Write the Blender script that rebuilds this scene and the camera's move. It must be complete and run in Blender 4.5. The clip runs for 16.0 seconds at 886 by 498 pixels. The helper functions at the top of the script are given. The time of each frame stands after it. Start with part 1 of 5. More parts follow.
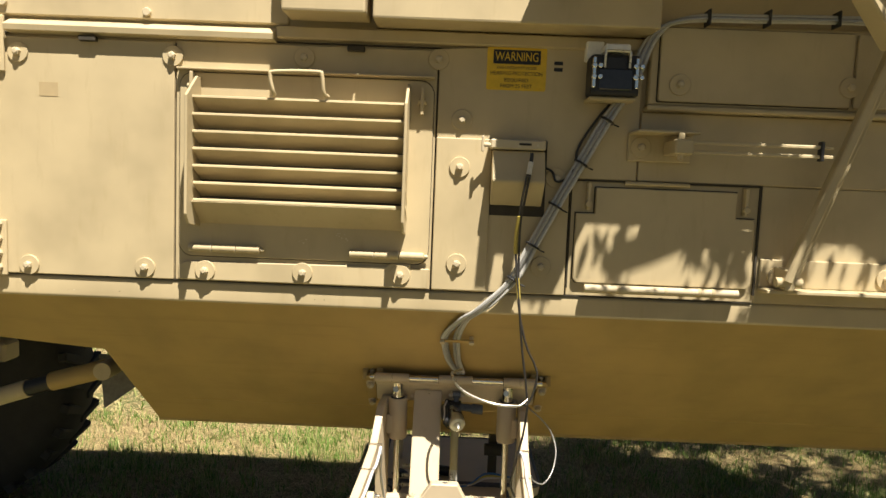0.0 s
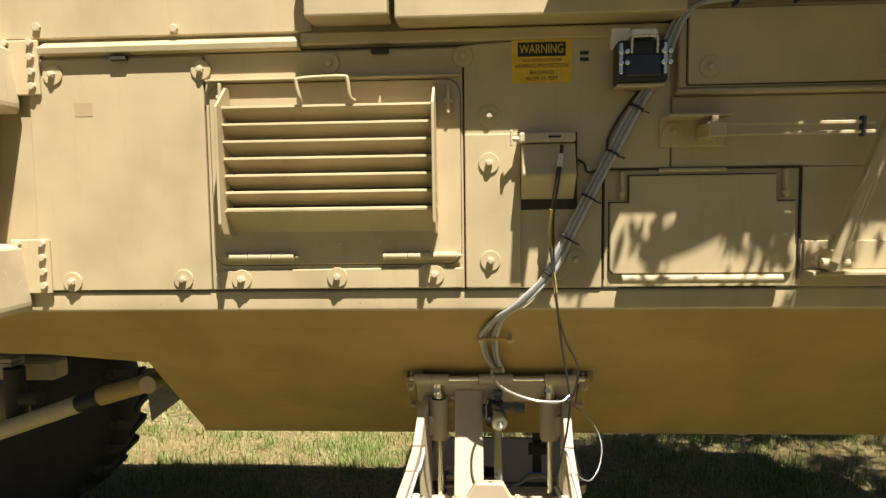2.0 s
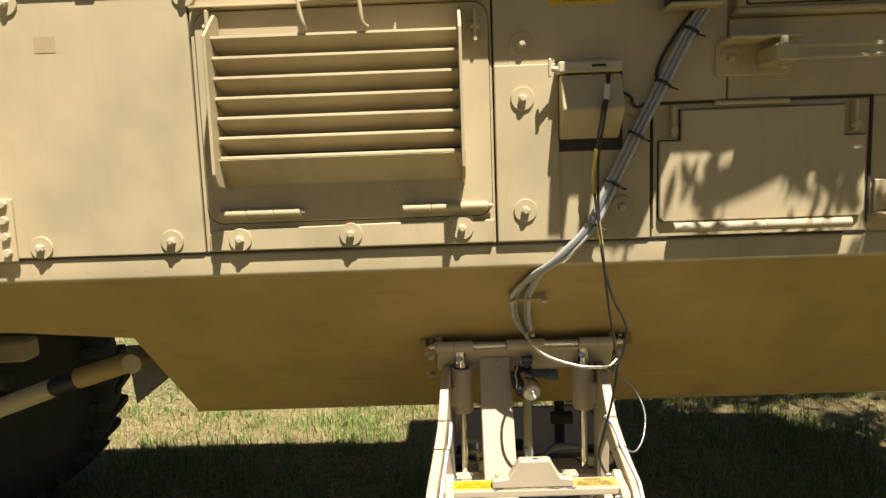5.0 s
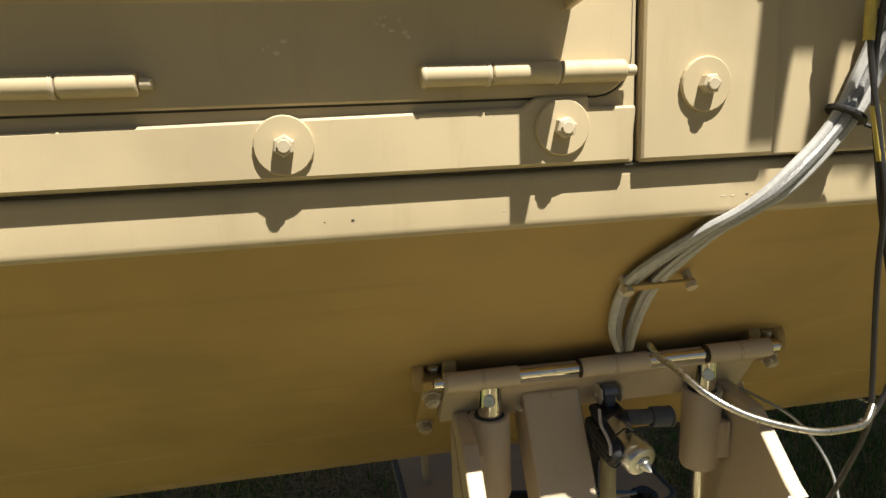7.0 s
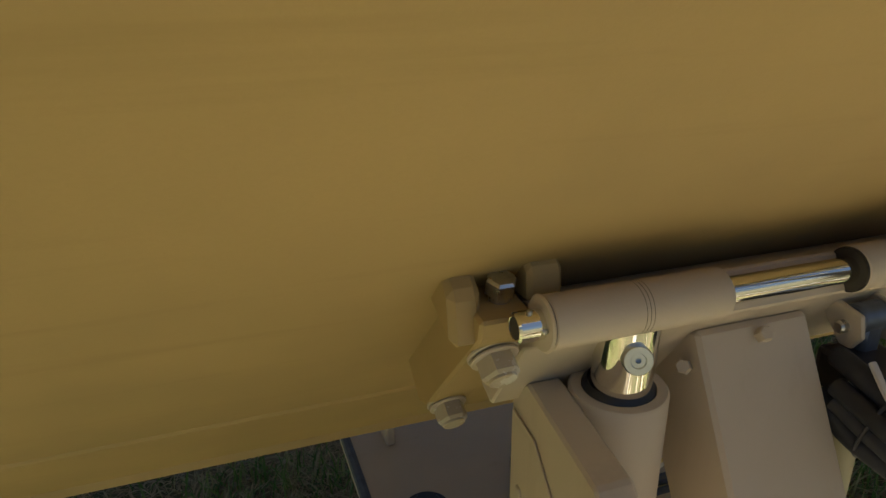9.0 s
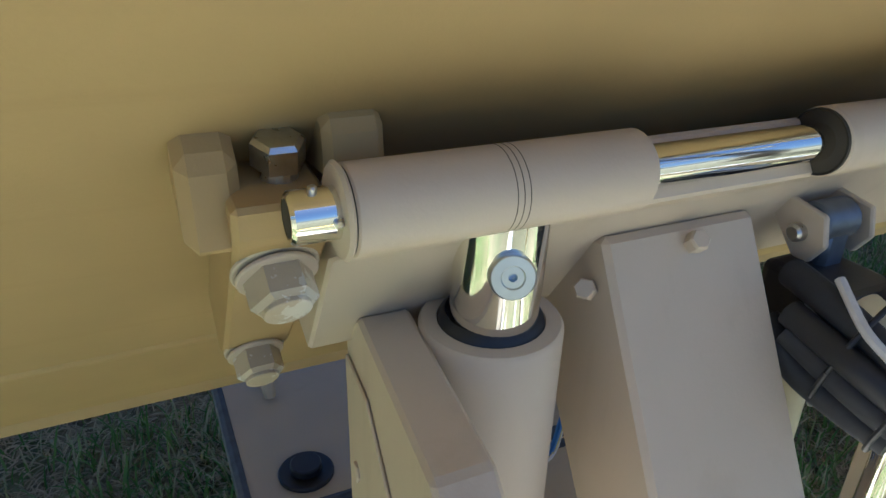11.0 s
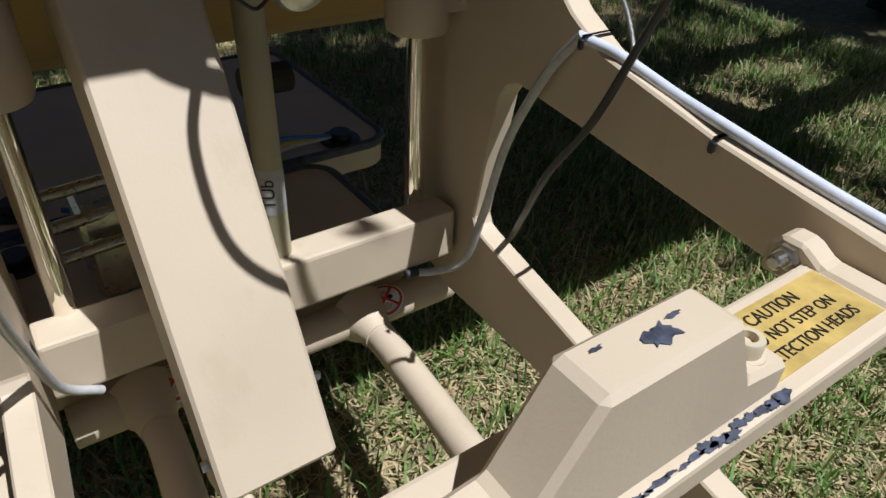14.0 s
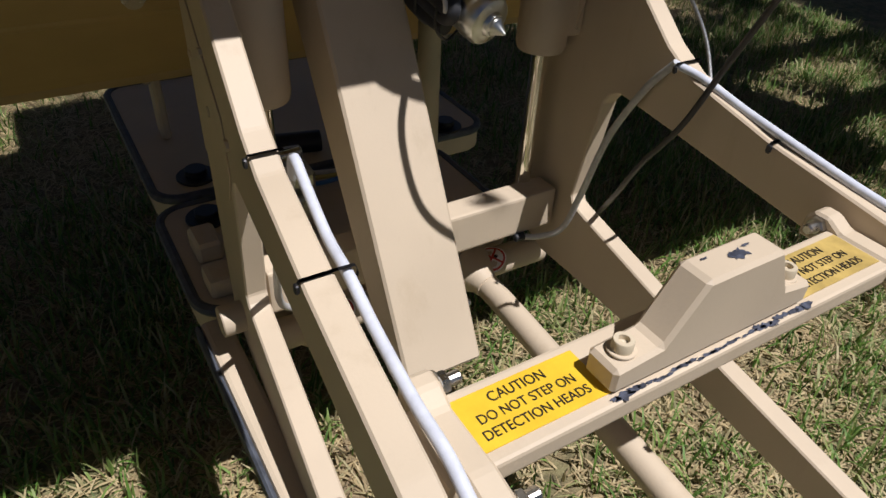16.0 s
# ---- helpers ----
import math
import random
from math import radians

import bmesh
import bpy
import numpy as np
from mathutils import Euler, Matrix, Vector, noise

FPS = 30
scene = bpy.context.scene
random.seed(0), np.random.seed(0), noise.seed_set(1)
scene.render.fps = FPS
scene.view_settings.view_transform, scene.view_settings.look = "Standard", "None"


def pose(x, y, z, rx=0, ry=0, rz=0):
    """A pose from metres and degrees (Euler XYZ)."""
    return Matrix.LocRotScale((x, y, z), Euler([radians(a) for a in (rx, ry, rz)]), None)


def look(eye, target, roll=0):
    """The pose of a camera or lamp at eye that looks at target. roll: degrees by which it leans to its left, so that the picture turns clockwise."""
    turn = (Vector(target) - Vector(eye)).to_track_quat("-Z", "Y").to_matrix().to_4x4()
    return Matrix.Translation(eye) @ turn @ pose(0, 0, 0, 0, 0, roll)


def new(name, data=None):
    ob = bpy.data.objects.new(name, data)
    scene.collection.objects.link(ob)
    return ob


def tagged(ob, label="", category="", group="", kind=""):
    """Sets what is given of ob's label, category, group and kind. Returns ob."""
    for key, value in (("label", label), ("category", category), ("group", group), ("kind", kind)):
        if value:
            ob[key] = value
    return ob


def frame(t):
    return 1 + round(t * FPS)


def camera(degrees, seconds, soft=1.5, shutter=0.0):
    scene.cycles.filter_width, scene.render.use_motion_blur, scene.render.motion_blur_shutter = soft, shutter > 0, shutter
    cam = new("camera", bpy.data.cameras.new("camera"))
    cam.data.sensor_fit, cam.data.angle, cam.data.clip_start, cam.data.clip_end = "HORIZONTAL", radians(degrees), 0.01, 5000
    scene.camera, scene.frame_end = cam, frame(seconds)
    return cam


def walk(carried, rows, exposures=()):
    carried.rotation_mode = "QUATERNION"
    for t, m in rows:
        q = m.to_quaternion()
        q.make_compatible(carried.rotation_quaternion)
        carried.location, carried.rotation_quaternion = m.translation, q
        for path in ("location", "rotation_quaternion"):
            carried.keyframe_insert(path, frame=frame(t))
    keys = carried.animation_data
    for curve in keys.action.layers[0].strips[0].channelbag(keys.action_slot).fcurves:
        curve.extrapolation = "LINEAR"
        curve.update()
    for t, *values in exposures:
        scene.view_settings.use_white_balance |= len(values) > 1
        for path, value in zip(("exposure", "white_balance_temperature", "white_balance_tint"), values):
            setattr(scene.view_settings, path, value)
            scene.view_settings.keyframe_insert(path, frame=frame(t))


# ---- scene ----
cam = camera(66.0, 16.0)
PATH = [
    (0, (0.021, -0.063, 1.488), (0.004, 1.929, 1.314), 2.3),
    (0.5, (0.029, -0.059, 1.495), (-0.01, 1.935, 1.336), 1.6),
    (1, (0.031, -0.058, 1.497), (-0.001, 1.936, 1.346), 1.1),
    (1.5, (0.026, -0.055, 1.479), (-0.089, 1.935, 1.315), -0.7),
    (2, (0.023, -0.053, 1.468), (-0.094, 1.937, 1.307), -0.8),
    (2.5, (0.028, -0.046, 1.469), (-0.096, 1.943, 1.299), -0.9),
    (3, (0.026, -0.046, 1.476), (-0.098, 1.943, 1.304), -0.9),
    (3.5, (0.031, -0.041, 1.48), (-0.095, 1.947, 1.304), -1.2),
    (4, (0.001, -0.027, 1.471), (-0.13, 1.959, 1.268), -1.3),
    (4.2, (-0.029, -0.009, 1.454), (-0.187, 1.975, 1.25), -2.3),
    (6.3, (-0.355, 0.822, 1.313), (-0.106, 2.778, 0.98), -2.0),
    (6.5, (-0.386, 0.949, 1.292), (-0.144, 2.905, 0.953), -3.3),
    (7, (-0.39, 1.251, 1.257), (-0.021, 3.173, 0.846), -2.1),
    (7.5, (-0.459, 1.53, 1.209), (-0.007, 3.403, 0.674), -1.1),
    (7.8, (-0.435, 1.655, 1.155), (-0.006, 3.512, 0.55), -1.8),
    (8, (-0.418, 1.708, 1.128), (0.032, 3.549, 0.49), -1.9),
    (10.3, (-0.312, 2.033, 0.943), (0.45, 3.714, 0.175), 1.7),
    (10.5, (-0.297, 2.034, 0.942), (0.475, 3.704, 0.159), 1.7),
    (11, (-0.267, 2.011, 0.928), (0.501, 3.643, 0.064), 1.4),
    (11.5, (-0.263, 1.967, 0.903), (0.476, 3.566, -0.044), 0.4),
    (12, (-0.264, 1.915, 0.87), (0.459, 3.48, -0.143), -0.0),
    (12.5, (-0.271, 1.872, 0.842), (0.457, 3.383, -0.247), 0.2),
    (13, (-0.266, 1.781, 0.821), (0.577, 3.199, -0.31), 1.4),
    (13.2, (-0.236, 1.735, 0.822), (0.673, 3.117, -0.302), 2.6),
    (13.5, (-0.18, 1.694, 0.829), (0.774, 3.039, -0.302), 3.1),
    (13.7, (-0.16, 1.684, 0.832), (0.826, 3.009, -0.297), 3.5),
    (14, (-0.137, 1.669, 0.838), (0.843, 2.984, -0.307), 3.0),
    (14.2, (-0.152, 1.655, 0.843), (0.843, 2.965, -0.295), 3.5),
    (14.5, (-0.201, 1.617, 0.893), (0.785, 2.92, -0.26), 3.4),
    (15, (-0.262, 1.557, 0.94), (0.709, 2.837, -0.251), 2.9),
    (15.2, (-0.279, 1.543, 0.93), (0.694, 2.828, -0.253), 2.8),
    (15.5, (-0.286, 1.538, 0.935), (0.664, 2.841, -0.248), 2.8),
    (16, (-0.328, 1.567, 0.94), (0.546, 2.916, -0.252), 3.3),
]
walk(cam, [(t, look(eye, target, roll)) for t, eye, target, roll in PATH], exposures=[(0,1.15,6800,10),(6.45,0.98,6500,10),(6.95,1.10,6450,10),(8,1.12,6250,10),(10.4,2.55,4900,12),(11.5,2.55,4350,12),(12.5,2.08,4350,12),(13.0,1.3,4900,10),(13.5,0.55,4950,12),(14,0.22,5400,14),(15,0.22,5500,16),(16,0.12,5700,18)])

# ---------------------------------------------------------------- world, sun
SUN_DIR = Vector((0.5, -1.0, 2.4)).normalized()
world = bpy.data.worlds.new("world")
scene.world = world
world.use_nodes = True
wn = world.node_tree
sky = wn.nodes.new("ShaderNodeTexSky")
sky.sky_type = "NISHITA"
sky.sun_disc = False
sky.sun_elevation = math.asin(SUN_DIR.z)
sky.sun_rotation = math.atan2(SUN_DIR.x, SUN_DIR.y)
wn.nodes["Background"].inputs["Strength"].default_value = 0.0155
wn.links.new(sky.outputs[0], wn.nodes["Background"].inputs["Color"])
sun_data = bpy.data.lights.new("sun", "SUN")
sun_data.energy, sun_data.angle, sun_data.color = 5.0, radians(0.53), (1.0, 0.93, 0.80)
sun = new("sun", sun_data)
sun.matrix_world = look(Vector((1, -2, 6)), Vector((1, -2, 6)) - SUN_DIR)


# ---------------------------------------------------------------- materials
def material(name, build):
    m = bpy.data.materials.new(name)
    m.use_nodes = True
    nt = m.node_tree
    build(nt, nt.nodes["Principled BSDF"])
    return m


def node(nt, kind, **inputs):
    n = nt.nodes.new(kind)
    for k, v in inputs.items():
        n.inputs[k.replace("_", " ")].default_value = v
    return n


def coords(nt, scale=1.0, stretch=None):
    geo = nt.nodes.new("ShaderNodeNewGeometry")
    mp = nt.nodes.new("ShaderNodeMapping")
    s = stretch or (1, 1, 1)
    mp.inputs["Scale"].default_value = tuple(scale * a for a in s)
    nt.links.new(geo.outputs["Position"], mp.inputs["Vector"])
    return mp.outputs[0]


def noise_tex(nt, vec, scale, detail=4.0, rough=0.6):
    n = node(nt, "ShaderNodeTexNoise", Scale=scale, Detail=detail, Roughness=rough)
    nt.links.new(vec, n.inputs["Vector"])
    return n.outputs["Fac"]


def ramp(nt, fac, stops):
    r = nt.nodes.new("ShaderNodeValToRGB")
    els = r.color_ramp.elements
    while len(els) < len(stops):
        els.new(0.5)
    for e, (p, c) in zip(els, stops):
        e.position = p
        e.color = (*c, 1) if len(c) == 3 else c
    nt.links.new(fac, r.inputs[0])
    return r.outputs[0]


def mix(nt, fac, a, b, mode="MIX"):
    m = nt.nodes.new("ShaderNodeMix")
    m.data_type, m.blend_type = "RGBA", mode
    for sock, v in ((m.inputs[0], fac), (m.inputs[6], a), (m.inputs[7], b)):
        if isinstance(v, (int, float)):
            sock.default_value = v
        elif isinstance(v, tuple):
            sock.default_value = (*v, 1)
        else:
            nt.links.new(v, sock)
    return m.outputs[2]


def bump(nt, bsdf, height, strength=0.2, dist=0.001):
    b = node(nt, "ShaderNodeBump", Strength=strength, Distance=dist)
    nt.links.new(height, b.inputs["Height"])
    nt.links.new(b.outputs[0], bsdf.inputs["Normal"])


def paint(name, colour, rough=0.62, dirt=0.25, chips=0.0, run=(9, 9, 1.6)):
    """Sprayed armour paint: cloudy overspray, dust, orange-peel grain, a few chips."""
    def build(nt, b):
        v = coords(nt)
        cloud = noise_tex(nt, v, 5.0, 3, 0.55)
        fine = noise_tex(nt, v, 380.0, 3, 0.7)
        streak = noise_tex(nt, coords(nt, 1.0, run), 3.0, 5, 0.65)
        dark = tuple(c * (1 - dirt) for c in colour)
        lite = tuple(min(1, c * (1 + 0.5 * dirt)) for c in colour)
        base = ramp(nt, cloud, [(0.3, dark), (0.55, colour), (0.75, lite)])
        base = mix(nt, ramp(nt, streak, [(0.56, (0, 0, 0)), (0.75, (0.35, 0.35, 0.35))]), base, tuple(c * f for c, f in zip(colour, (0.72, 0.68, 0.6))))
        base = mix(nt, ramp(nt, fine, [(0.3, (0.12, 0.12, 0.12)), (0.6, (0, 0, 0))]), base, dark)
        if chips:
            spot = noise_tex(nt, v, 70.0, 4, 0.75)
            base = mix(nt, ramp(nt, spot, [(0.74 - chips, (0, 0, 0)), (0.76 - chips, (1, 1, 1))]), base, (0.60, 0.56, 0.45))
        nt.links.new(base, b.inputs["Base Color"])
        rr = node(nt, "ShaderNodeMapRange", To_Min=rough - 0.08, To_Max=rough + 0.12)
        nt.links.new(cloud, rr.inputs[0])
        nt.links.new(rr.outputs[0], b.inputs["Roughness"])
        bump(nt, b, fine, 0.18, 0.0006)
    return material(name, build)


def plain(name, colour, rough=0.5, metal=0.0, vary=0.25, scale=60.0, relief=0.15):
    def build(nt, b):
        v = coords(nt)
        n1 = noise_tex(nt, v, scale, 4, 0.6)
        nt.links.new(ramp(nt, n1, [(0.3, tuple(c * (1 - vary) for c in colour)), (0.7, tuple(min(1, c * (1 + vary * 0.6)) for c in colour))]), b.inputs["Base Color"])
        b.inputs["Roughness"].default_value, b.inputs["Metallic"].default_value = rough, metal
        rr = node(nt, "ShaderNodeMapRange", To_Min=rough * 0.8, To_Max=min(1, rough * 1.25))
        nt.links.new(n1, rr.inputs[0])
        nt.links.new(rr.outputs[0], b.inputs["Roughness"])
        bump(nt, b, noise_tex(nt, v, scale * 6, 2, 0.6), relief, 0.0004)
    return material(name, build)


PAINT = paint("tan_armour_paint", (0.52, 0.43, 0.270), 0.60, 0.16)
# tan turned darker and more ochre: the hull's shade is in the colour
PAINT_SHADED = paint("shade_toned_tan_paint", (0.43, 0.30, 0.112), 0.66, 0.16, 0.0, (0.7, 9, 9))
PAINT_ARM = paint("sand_frame_paint", (0.56, 0.465, 0.335), 0.55, 0.10)
PAINT_CHIP = paint("chipped_tan_paint", (0.55, 0.47, 0.33), 0.6, 0.2, 0.12)
STRAWPAINT = plain("scraped_pale_primer", (0.66, 0.58, 0.42), 0.6, 0.0, 0.2, 80)
CHROME = plain("polished_rod_steel", (0.86, 0.83, 0.74), 0.07, 1.0, 0.05, 30, 0.02)
NUT = paint("worn_tan_nut_paint", (0.50, 0.42, 0.28), 0.45, 0.2, 0.20)
STEEL = plain("zinc_plated_steel", (0.62, 0.60, 0.55), 0.28, 1.0, 0.2, 120)
RUBBER = plain("black_rubber", (0.025, 0.026, 0.03), 0.6, 0.0, 0.3, 90)
TYRE = plain("dusty_tyre_rubber", (0.03, 0.028, 0.026), 0.85, 0.0, 0.4, 14, 0.4)
RIM = plain("grey_blue_rim_rubber", (0.085, 0.095, 0.115), 0.65, 0.0, 0.4, 60)
BLACK = plain("black_plastic", (0.018, 0.018, 0.02), 0.42, 0.0, 0.3, 80)
# near-black for dark parts and joints, also painted shade in gaps and recesses
DARK = plain("dark_part_and_gap_shade", (0.05, 0.042, 0.03), 0.8, 0.0, 0.3, 40)
CABLE_GREY = plain("grey_cable_jacket", (0.46, 0.46, 0.45), 0.35, 0.0, 0.15, 120)
CABLE_STEEL = plain("braided_cable_sleeve", (0.36, 0.36, 0.36), 0.35, 0.6, 0.35, 500, 0.5)
CABLE_BLACK = plain("black_cable_jacket", (0.03, 0.028, 0.028), 0.45, 0.0, 0.2, 120)
WHITE_WIRE = plain("white_wire", (0.62, 0.60, 0.57), 0.45, 0.0, 0.1, 120)
CABLE_LILAC = plain("pale_blue_grey_hose", (0.60, 0.63, 0.70), 0.32, 0.0, 0.12, 90)
YELLOW = plain("yellow_label_vinyl", (0.72, 0.47, 0.02), 0.4, 0.0, 0.12, 40)
# browner, duller yellow for the second caution label
DULL_YELLOW = plain("dull_yellow_label_vinyl", (0.50, 0.36, 0.10), 0.5, 0.0, 0.35, 30)
INK = plain("black_label_ink", (0.012, 0.011, 0.01), 0.5, 0.0, 0.1, 60)
RED = plain("red_label_ink", (0.55, 0.06, 0.05), 0.45, 0.0, 0.12, 60)
WHITE = plain("white_label_vinyl", (0.86, 0.85, 0.82), 0.45, 0.0, 0.1, 60)
LENS = plain("lamp_glass_dark", (0.03, 0.032, 0.04), 0.06, 0.0, 0.2, 50, 0.0)
MOTOR = plain("bright_zinc_casting", (0.66, 0.67, 0.64), 0.30, 1.0, 0.12, 40, 0.05)
BARE = plain("scuffed_primer", (0.075, 0.085, 0.12), 0.5, 0.2, 0.8, 120)
BARK = plain("grey_brown_bark", (0.16, 0.12, 0.085), 0.9, 0.0, 0.5, 18, 0.8)


def leaf_nodes(nt, b):
    geo = nt.nodes.new("ShaderNodeNewGeometry")
    col = ramp(nt, geo.outputs["Random Per Island"], [(0.0, (0.04, 0.09, 0.015)), (0.6, (0.08, 0.15, 0.03)), (1.0, (0.13, 0.19, 0.05))])
    nt.links.new(col, b.inputs["Base Color"])
    b.inputs["Roughness"].default_value = 0.45


LEAF = material("green_leaf", leaf_nodes)
BLUE_WIRE = plain("blue_wire", (0.05, 0.16, 0.42), 0.45, 0.0, 0.1, 100)
YEL_WIRE = plain("yellow_wire", (0.5, 0.4, 0.09), 0.45, 0.0, 0.1, 100)


# ---------------------------------------------------------------- mesh helpers
ORIGIN = {}


def thing(name, at, label, category, group="", kind=""):
    e = new(name)
    e.empty_display_size = 0.05
    e.location = at
    ORIGIN[e] = Vector(at)
    return tagged(e, label, category, group, kind)


def link_mesh(name, me, parent, centre, label=""):
    ob = new(name, me)
    ORIGIN[ob] = Vector(centre)
    if parent is not None:
        ob.parent = parent
        ob.location = Vector(centre) - ORIGIN[parent]
    else:
        ob.location = centre
    if label:
        ob["label"] = label
    return ob


def part(name, bm, mat, parent=None, label="", smooth=False):
    c = Vector((0, 0, 0))
    for v in bm.verts:
        c += v.co
    c /= max(1, len(bm.verts))
    for v in bm.verts:
        v.co -= c
    bmesh.ops.recalc_face_normals(bm, faces=bm.faces)
    me = bpy.data.meshes.new(name)
    for f in bm.faces:
        f.smooth = smooth
    bm.to_mesh(me)
    bm.free()
    if smooth:
        me.set_sharp_from_angle(angle=radians(38))
    for m in (mat if isinstance(mat, (list, tuple)) else [mat]):
        me.materials.append(m)
    return link_mesh(name, me, parent, c, label)


def join(*bms):
    out = bms[0]
    for b in bms[1:]:
        me = bpy.data.meshes.new("tmp")
        b.to_mesh(me)
        b.free()
        out.from_mesh(me)
        bpy.data.meshes.remove(me)
    return out


def moved(bm, m):
    bmesh.ops.transform(bm, matrix=m, verts=bm.verts)
    return bm


def box(x0, x1, y0, y1, z0, z1, bevel=0.003, seg=1):
    bm = bmesh.new()
    bmesh.ops.create_cube(bm, size=1)
    for v in bm.verts:
        v.co = Vector((x0 + (v.co.x + .5) * (x1 - x0), y0 + (v.co.y + .5) * (y1 - y0), z0 + (v.co.z + .5) * (z1 - z0)))
    if bevel:
        bevel = min(bevel, 0.45 * min(abs(x1 - x0), abs(y1 - y0), abs(z1 - z0)))
        bmesh.ops.bevel(bm, geom=list(bm.edges), offset=bevel, segments=seg, affect="EDGES", profile=0.6)
    return bm


def prism(outline, frame_m, lo, hi, bevel=0.0):
    """A plate: 2D outline (a, b) spread along the third axis from lo to hi, laid by frame_m (columns a, b, third)."""
    bm = bmesh.new()
    bot = [bm.verts.new(frame_m @ Vector((a, b, lo))) for a, b in outline]
    top = [bm.verts.new(frame_m @ Vector((a, b, hi))) for a, b in outline]
    bm.faces.new(bot)
    bm.faces.new(list(reversed(top)))
    n = len(outline)
    for i in range(n):
        bm.faces.new((bot[i], top[i], top[(i + 1) % n], bot[(i + 1) % n]))
    bmesh.ops.recalc_face_normals(bm, faces=bm.faces)
    if bevel:
        bmesh.ops.bevel(bm, geom=list(bm.edges), offset=bevel, segments=1, affect="EDGES")
    return bm


def axes(a, b, c, origin=(0, 0, 0)):
    m = Matrix((a, b, c)).transposed().to_4x4()
    m.translation = Vector(origin)
    return m


XZ = axes((1, 0, 0), (0, 0, 1), (0, -1, 0))  # outline in x, z; third towards the viewer
XY = axes((1, 0, 0), (0, 1, 0), (0, 0, 1))


def round_rect(x0, x1, z0, z1, r, n=5):
    pts = []
    for cx, cz, a0 in ((x1 - r, z1 - r, 0), (x0 + r, z1 - r, 90), (x0 + r, z0 + r, 180), (x1 - r, z0 + r, 270)):
        for i in range(n + 1):
            a = radians(a0 + 90 * i / n)
            pts.append((cx + r * math.cos(a), cz + r * math.sin(a)))
    return pts


def aim(p0, p1):
    d = Vector(p1) - Vector(p0)
    m = d.to_track_quat("Z", "Y").to_matrix().to_4x4()
    m.translation = Vector(p0)
    return m, d.length


def lathe(p0, p1, profile, n=24):
    """A turned piece on the axis p0-p1; profile rows (fraction or metres along, radius) in metres along."""
    m, _ = aim(p0, p1)
    bm = bmesh.new()
    rings = []
    for s, r in profile:
        rings.append([bm.verts.new(m @ Vector((r * math.cos(2 * math.pi * i / n), r * math.sin(2 * math.pi * i / n), s))) for i in range(n)])
    for a, b in zip(rings, rings[1:]):
        for i in range(n):
            bm.faces.new((a[i], a[(i + 1) % n], b[(i + 1) % n], b[i]))
    bm.faces.new(list(reversed(rings[0])))
    bm.faces.new(rings[-1])
    return bm


def rod(p0, p1, r, n=20, bev=0.0015):
    L = (Vector(p1) - Vector(p0)).length
    b = min(bev, r * 0.4, L * 0.4)
    return lathe(p0, p1, [(0, r - b), (b, r), (L - b, r), (L, r - b)], n)


def hollow(p0, p1, r, ri, n=28, bev=0.0012):
    L = (Vector(p1) - Vector(p0)).length
    bm = lathe(p0, p1, [(0.02 * L, ri), (0, ri), (0, r - bev), (bev, r), (L - bev, r), (L, r - bev), (L, ri), (L * 0.98, ri)], n)
    return bm


def hexbolt(p0, p1, r, washer=None, head=0.7):
    """Hexagon head from p0 outwards to p1, domed face."""
    L = (Vector(p1) - Vector(p0)).length
    return lathe(p0, p1, [(0, r), (L * 0.85, r), (L, r * 0.82)], 6)


def spline(points, steps=8):
    pts = [Vector(p) for p in points]
    out = []
    ext = [2 * pts[0] - pts[1]] + pts + [2 * pts[-1] - pts[-2]]
    for i in range(1, len(ext) - 2):
        a, b, c, d = ext[i - 1:i + 3]
        for k in range(steps):
            t = k / steps
            out.append(0.5 * ((2 * b) + (c - a) * t + (2 * a - 5 * b + 4 * c - d) * t * t + (3 * b - a - 3 * c + d) * t ** 3))
    out.append(pts[-1])
    return out


def sweep(points, r, n=10, steps=8):
    path = spline(points, steps) if steps > 1 else [Vector(p) for p in points]
    bm = bmesh.new()
    rings, up = [], Vector((0.13, 0.31, 0.94)).normalized()
    for i, p in enumerate(path):
        d = (path[min(i + 1, len(path) - 1)] - path[max(i - 1, 0)]).normalized()
        side = d.cross(up)
        if side.length < 1e-3:
            side = d.cross(Vector((1, 0, 0)))
        side.normalize()
        up = side.cross(d).normalized()
        rings.append([bm.verts.new(p + r * (math.cos(2 * math.pi * k / n) * side + math.sin(2 * math.pi * k / n) * up)) for k in range(n)])
    for a, b in zip(rings, rings[1:]):
        for k in range(n):
            bm.faces.new((a[k], a[(k + 1) % n], b[(k + 1) % n], b[k]))
    bm.faces.new(list(reversed(rings[0])))
    bm.faces.new(rings[-1])
    return bm


def text_mesh(name, body, size, mat, parent, m, label="", width=None):
    cu = bpy.data.curves.new(name, "FONT")
    cu.body, cu.size, cu.align_x, cu.align_y, cu.extrude = body, size, "CENTER", "CENTER", 0.0002
    tmp = bpy.data.objects.new("tmp_text", cu)
    scene.collection.objects.link(tmp)
    dg = bpy.context.evaluated_depsgraph_get()
    me = bpy.data.meshes.new_from_object(tmp.evaluated_get(dg))
    scene.collection.objects.unlink(tmp)
    bpy.data.objects.remove(tmp)
    bm = bmesh.new()
    bm.from_mesh(me)
    if width:
        xs = [v.co.x for v in bm.verts]
        s = width / (max(xs) - min(xs))
        for v in bm.verts:
            v.co.x *= s
    bmesh.ops.transform(bm, matrix=m, verts=bm.verts)
    bpy.data.meshes.remove(me)
    return part(name, bm, mat, parent, label)


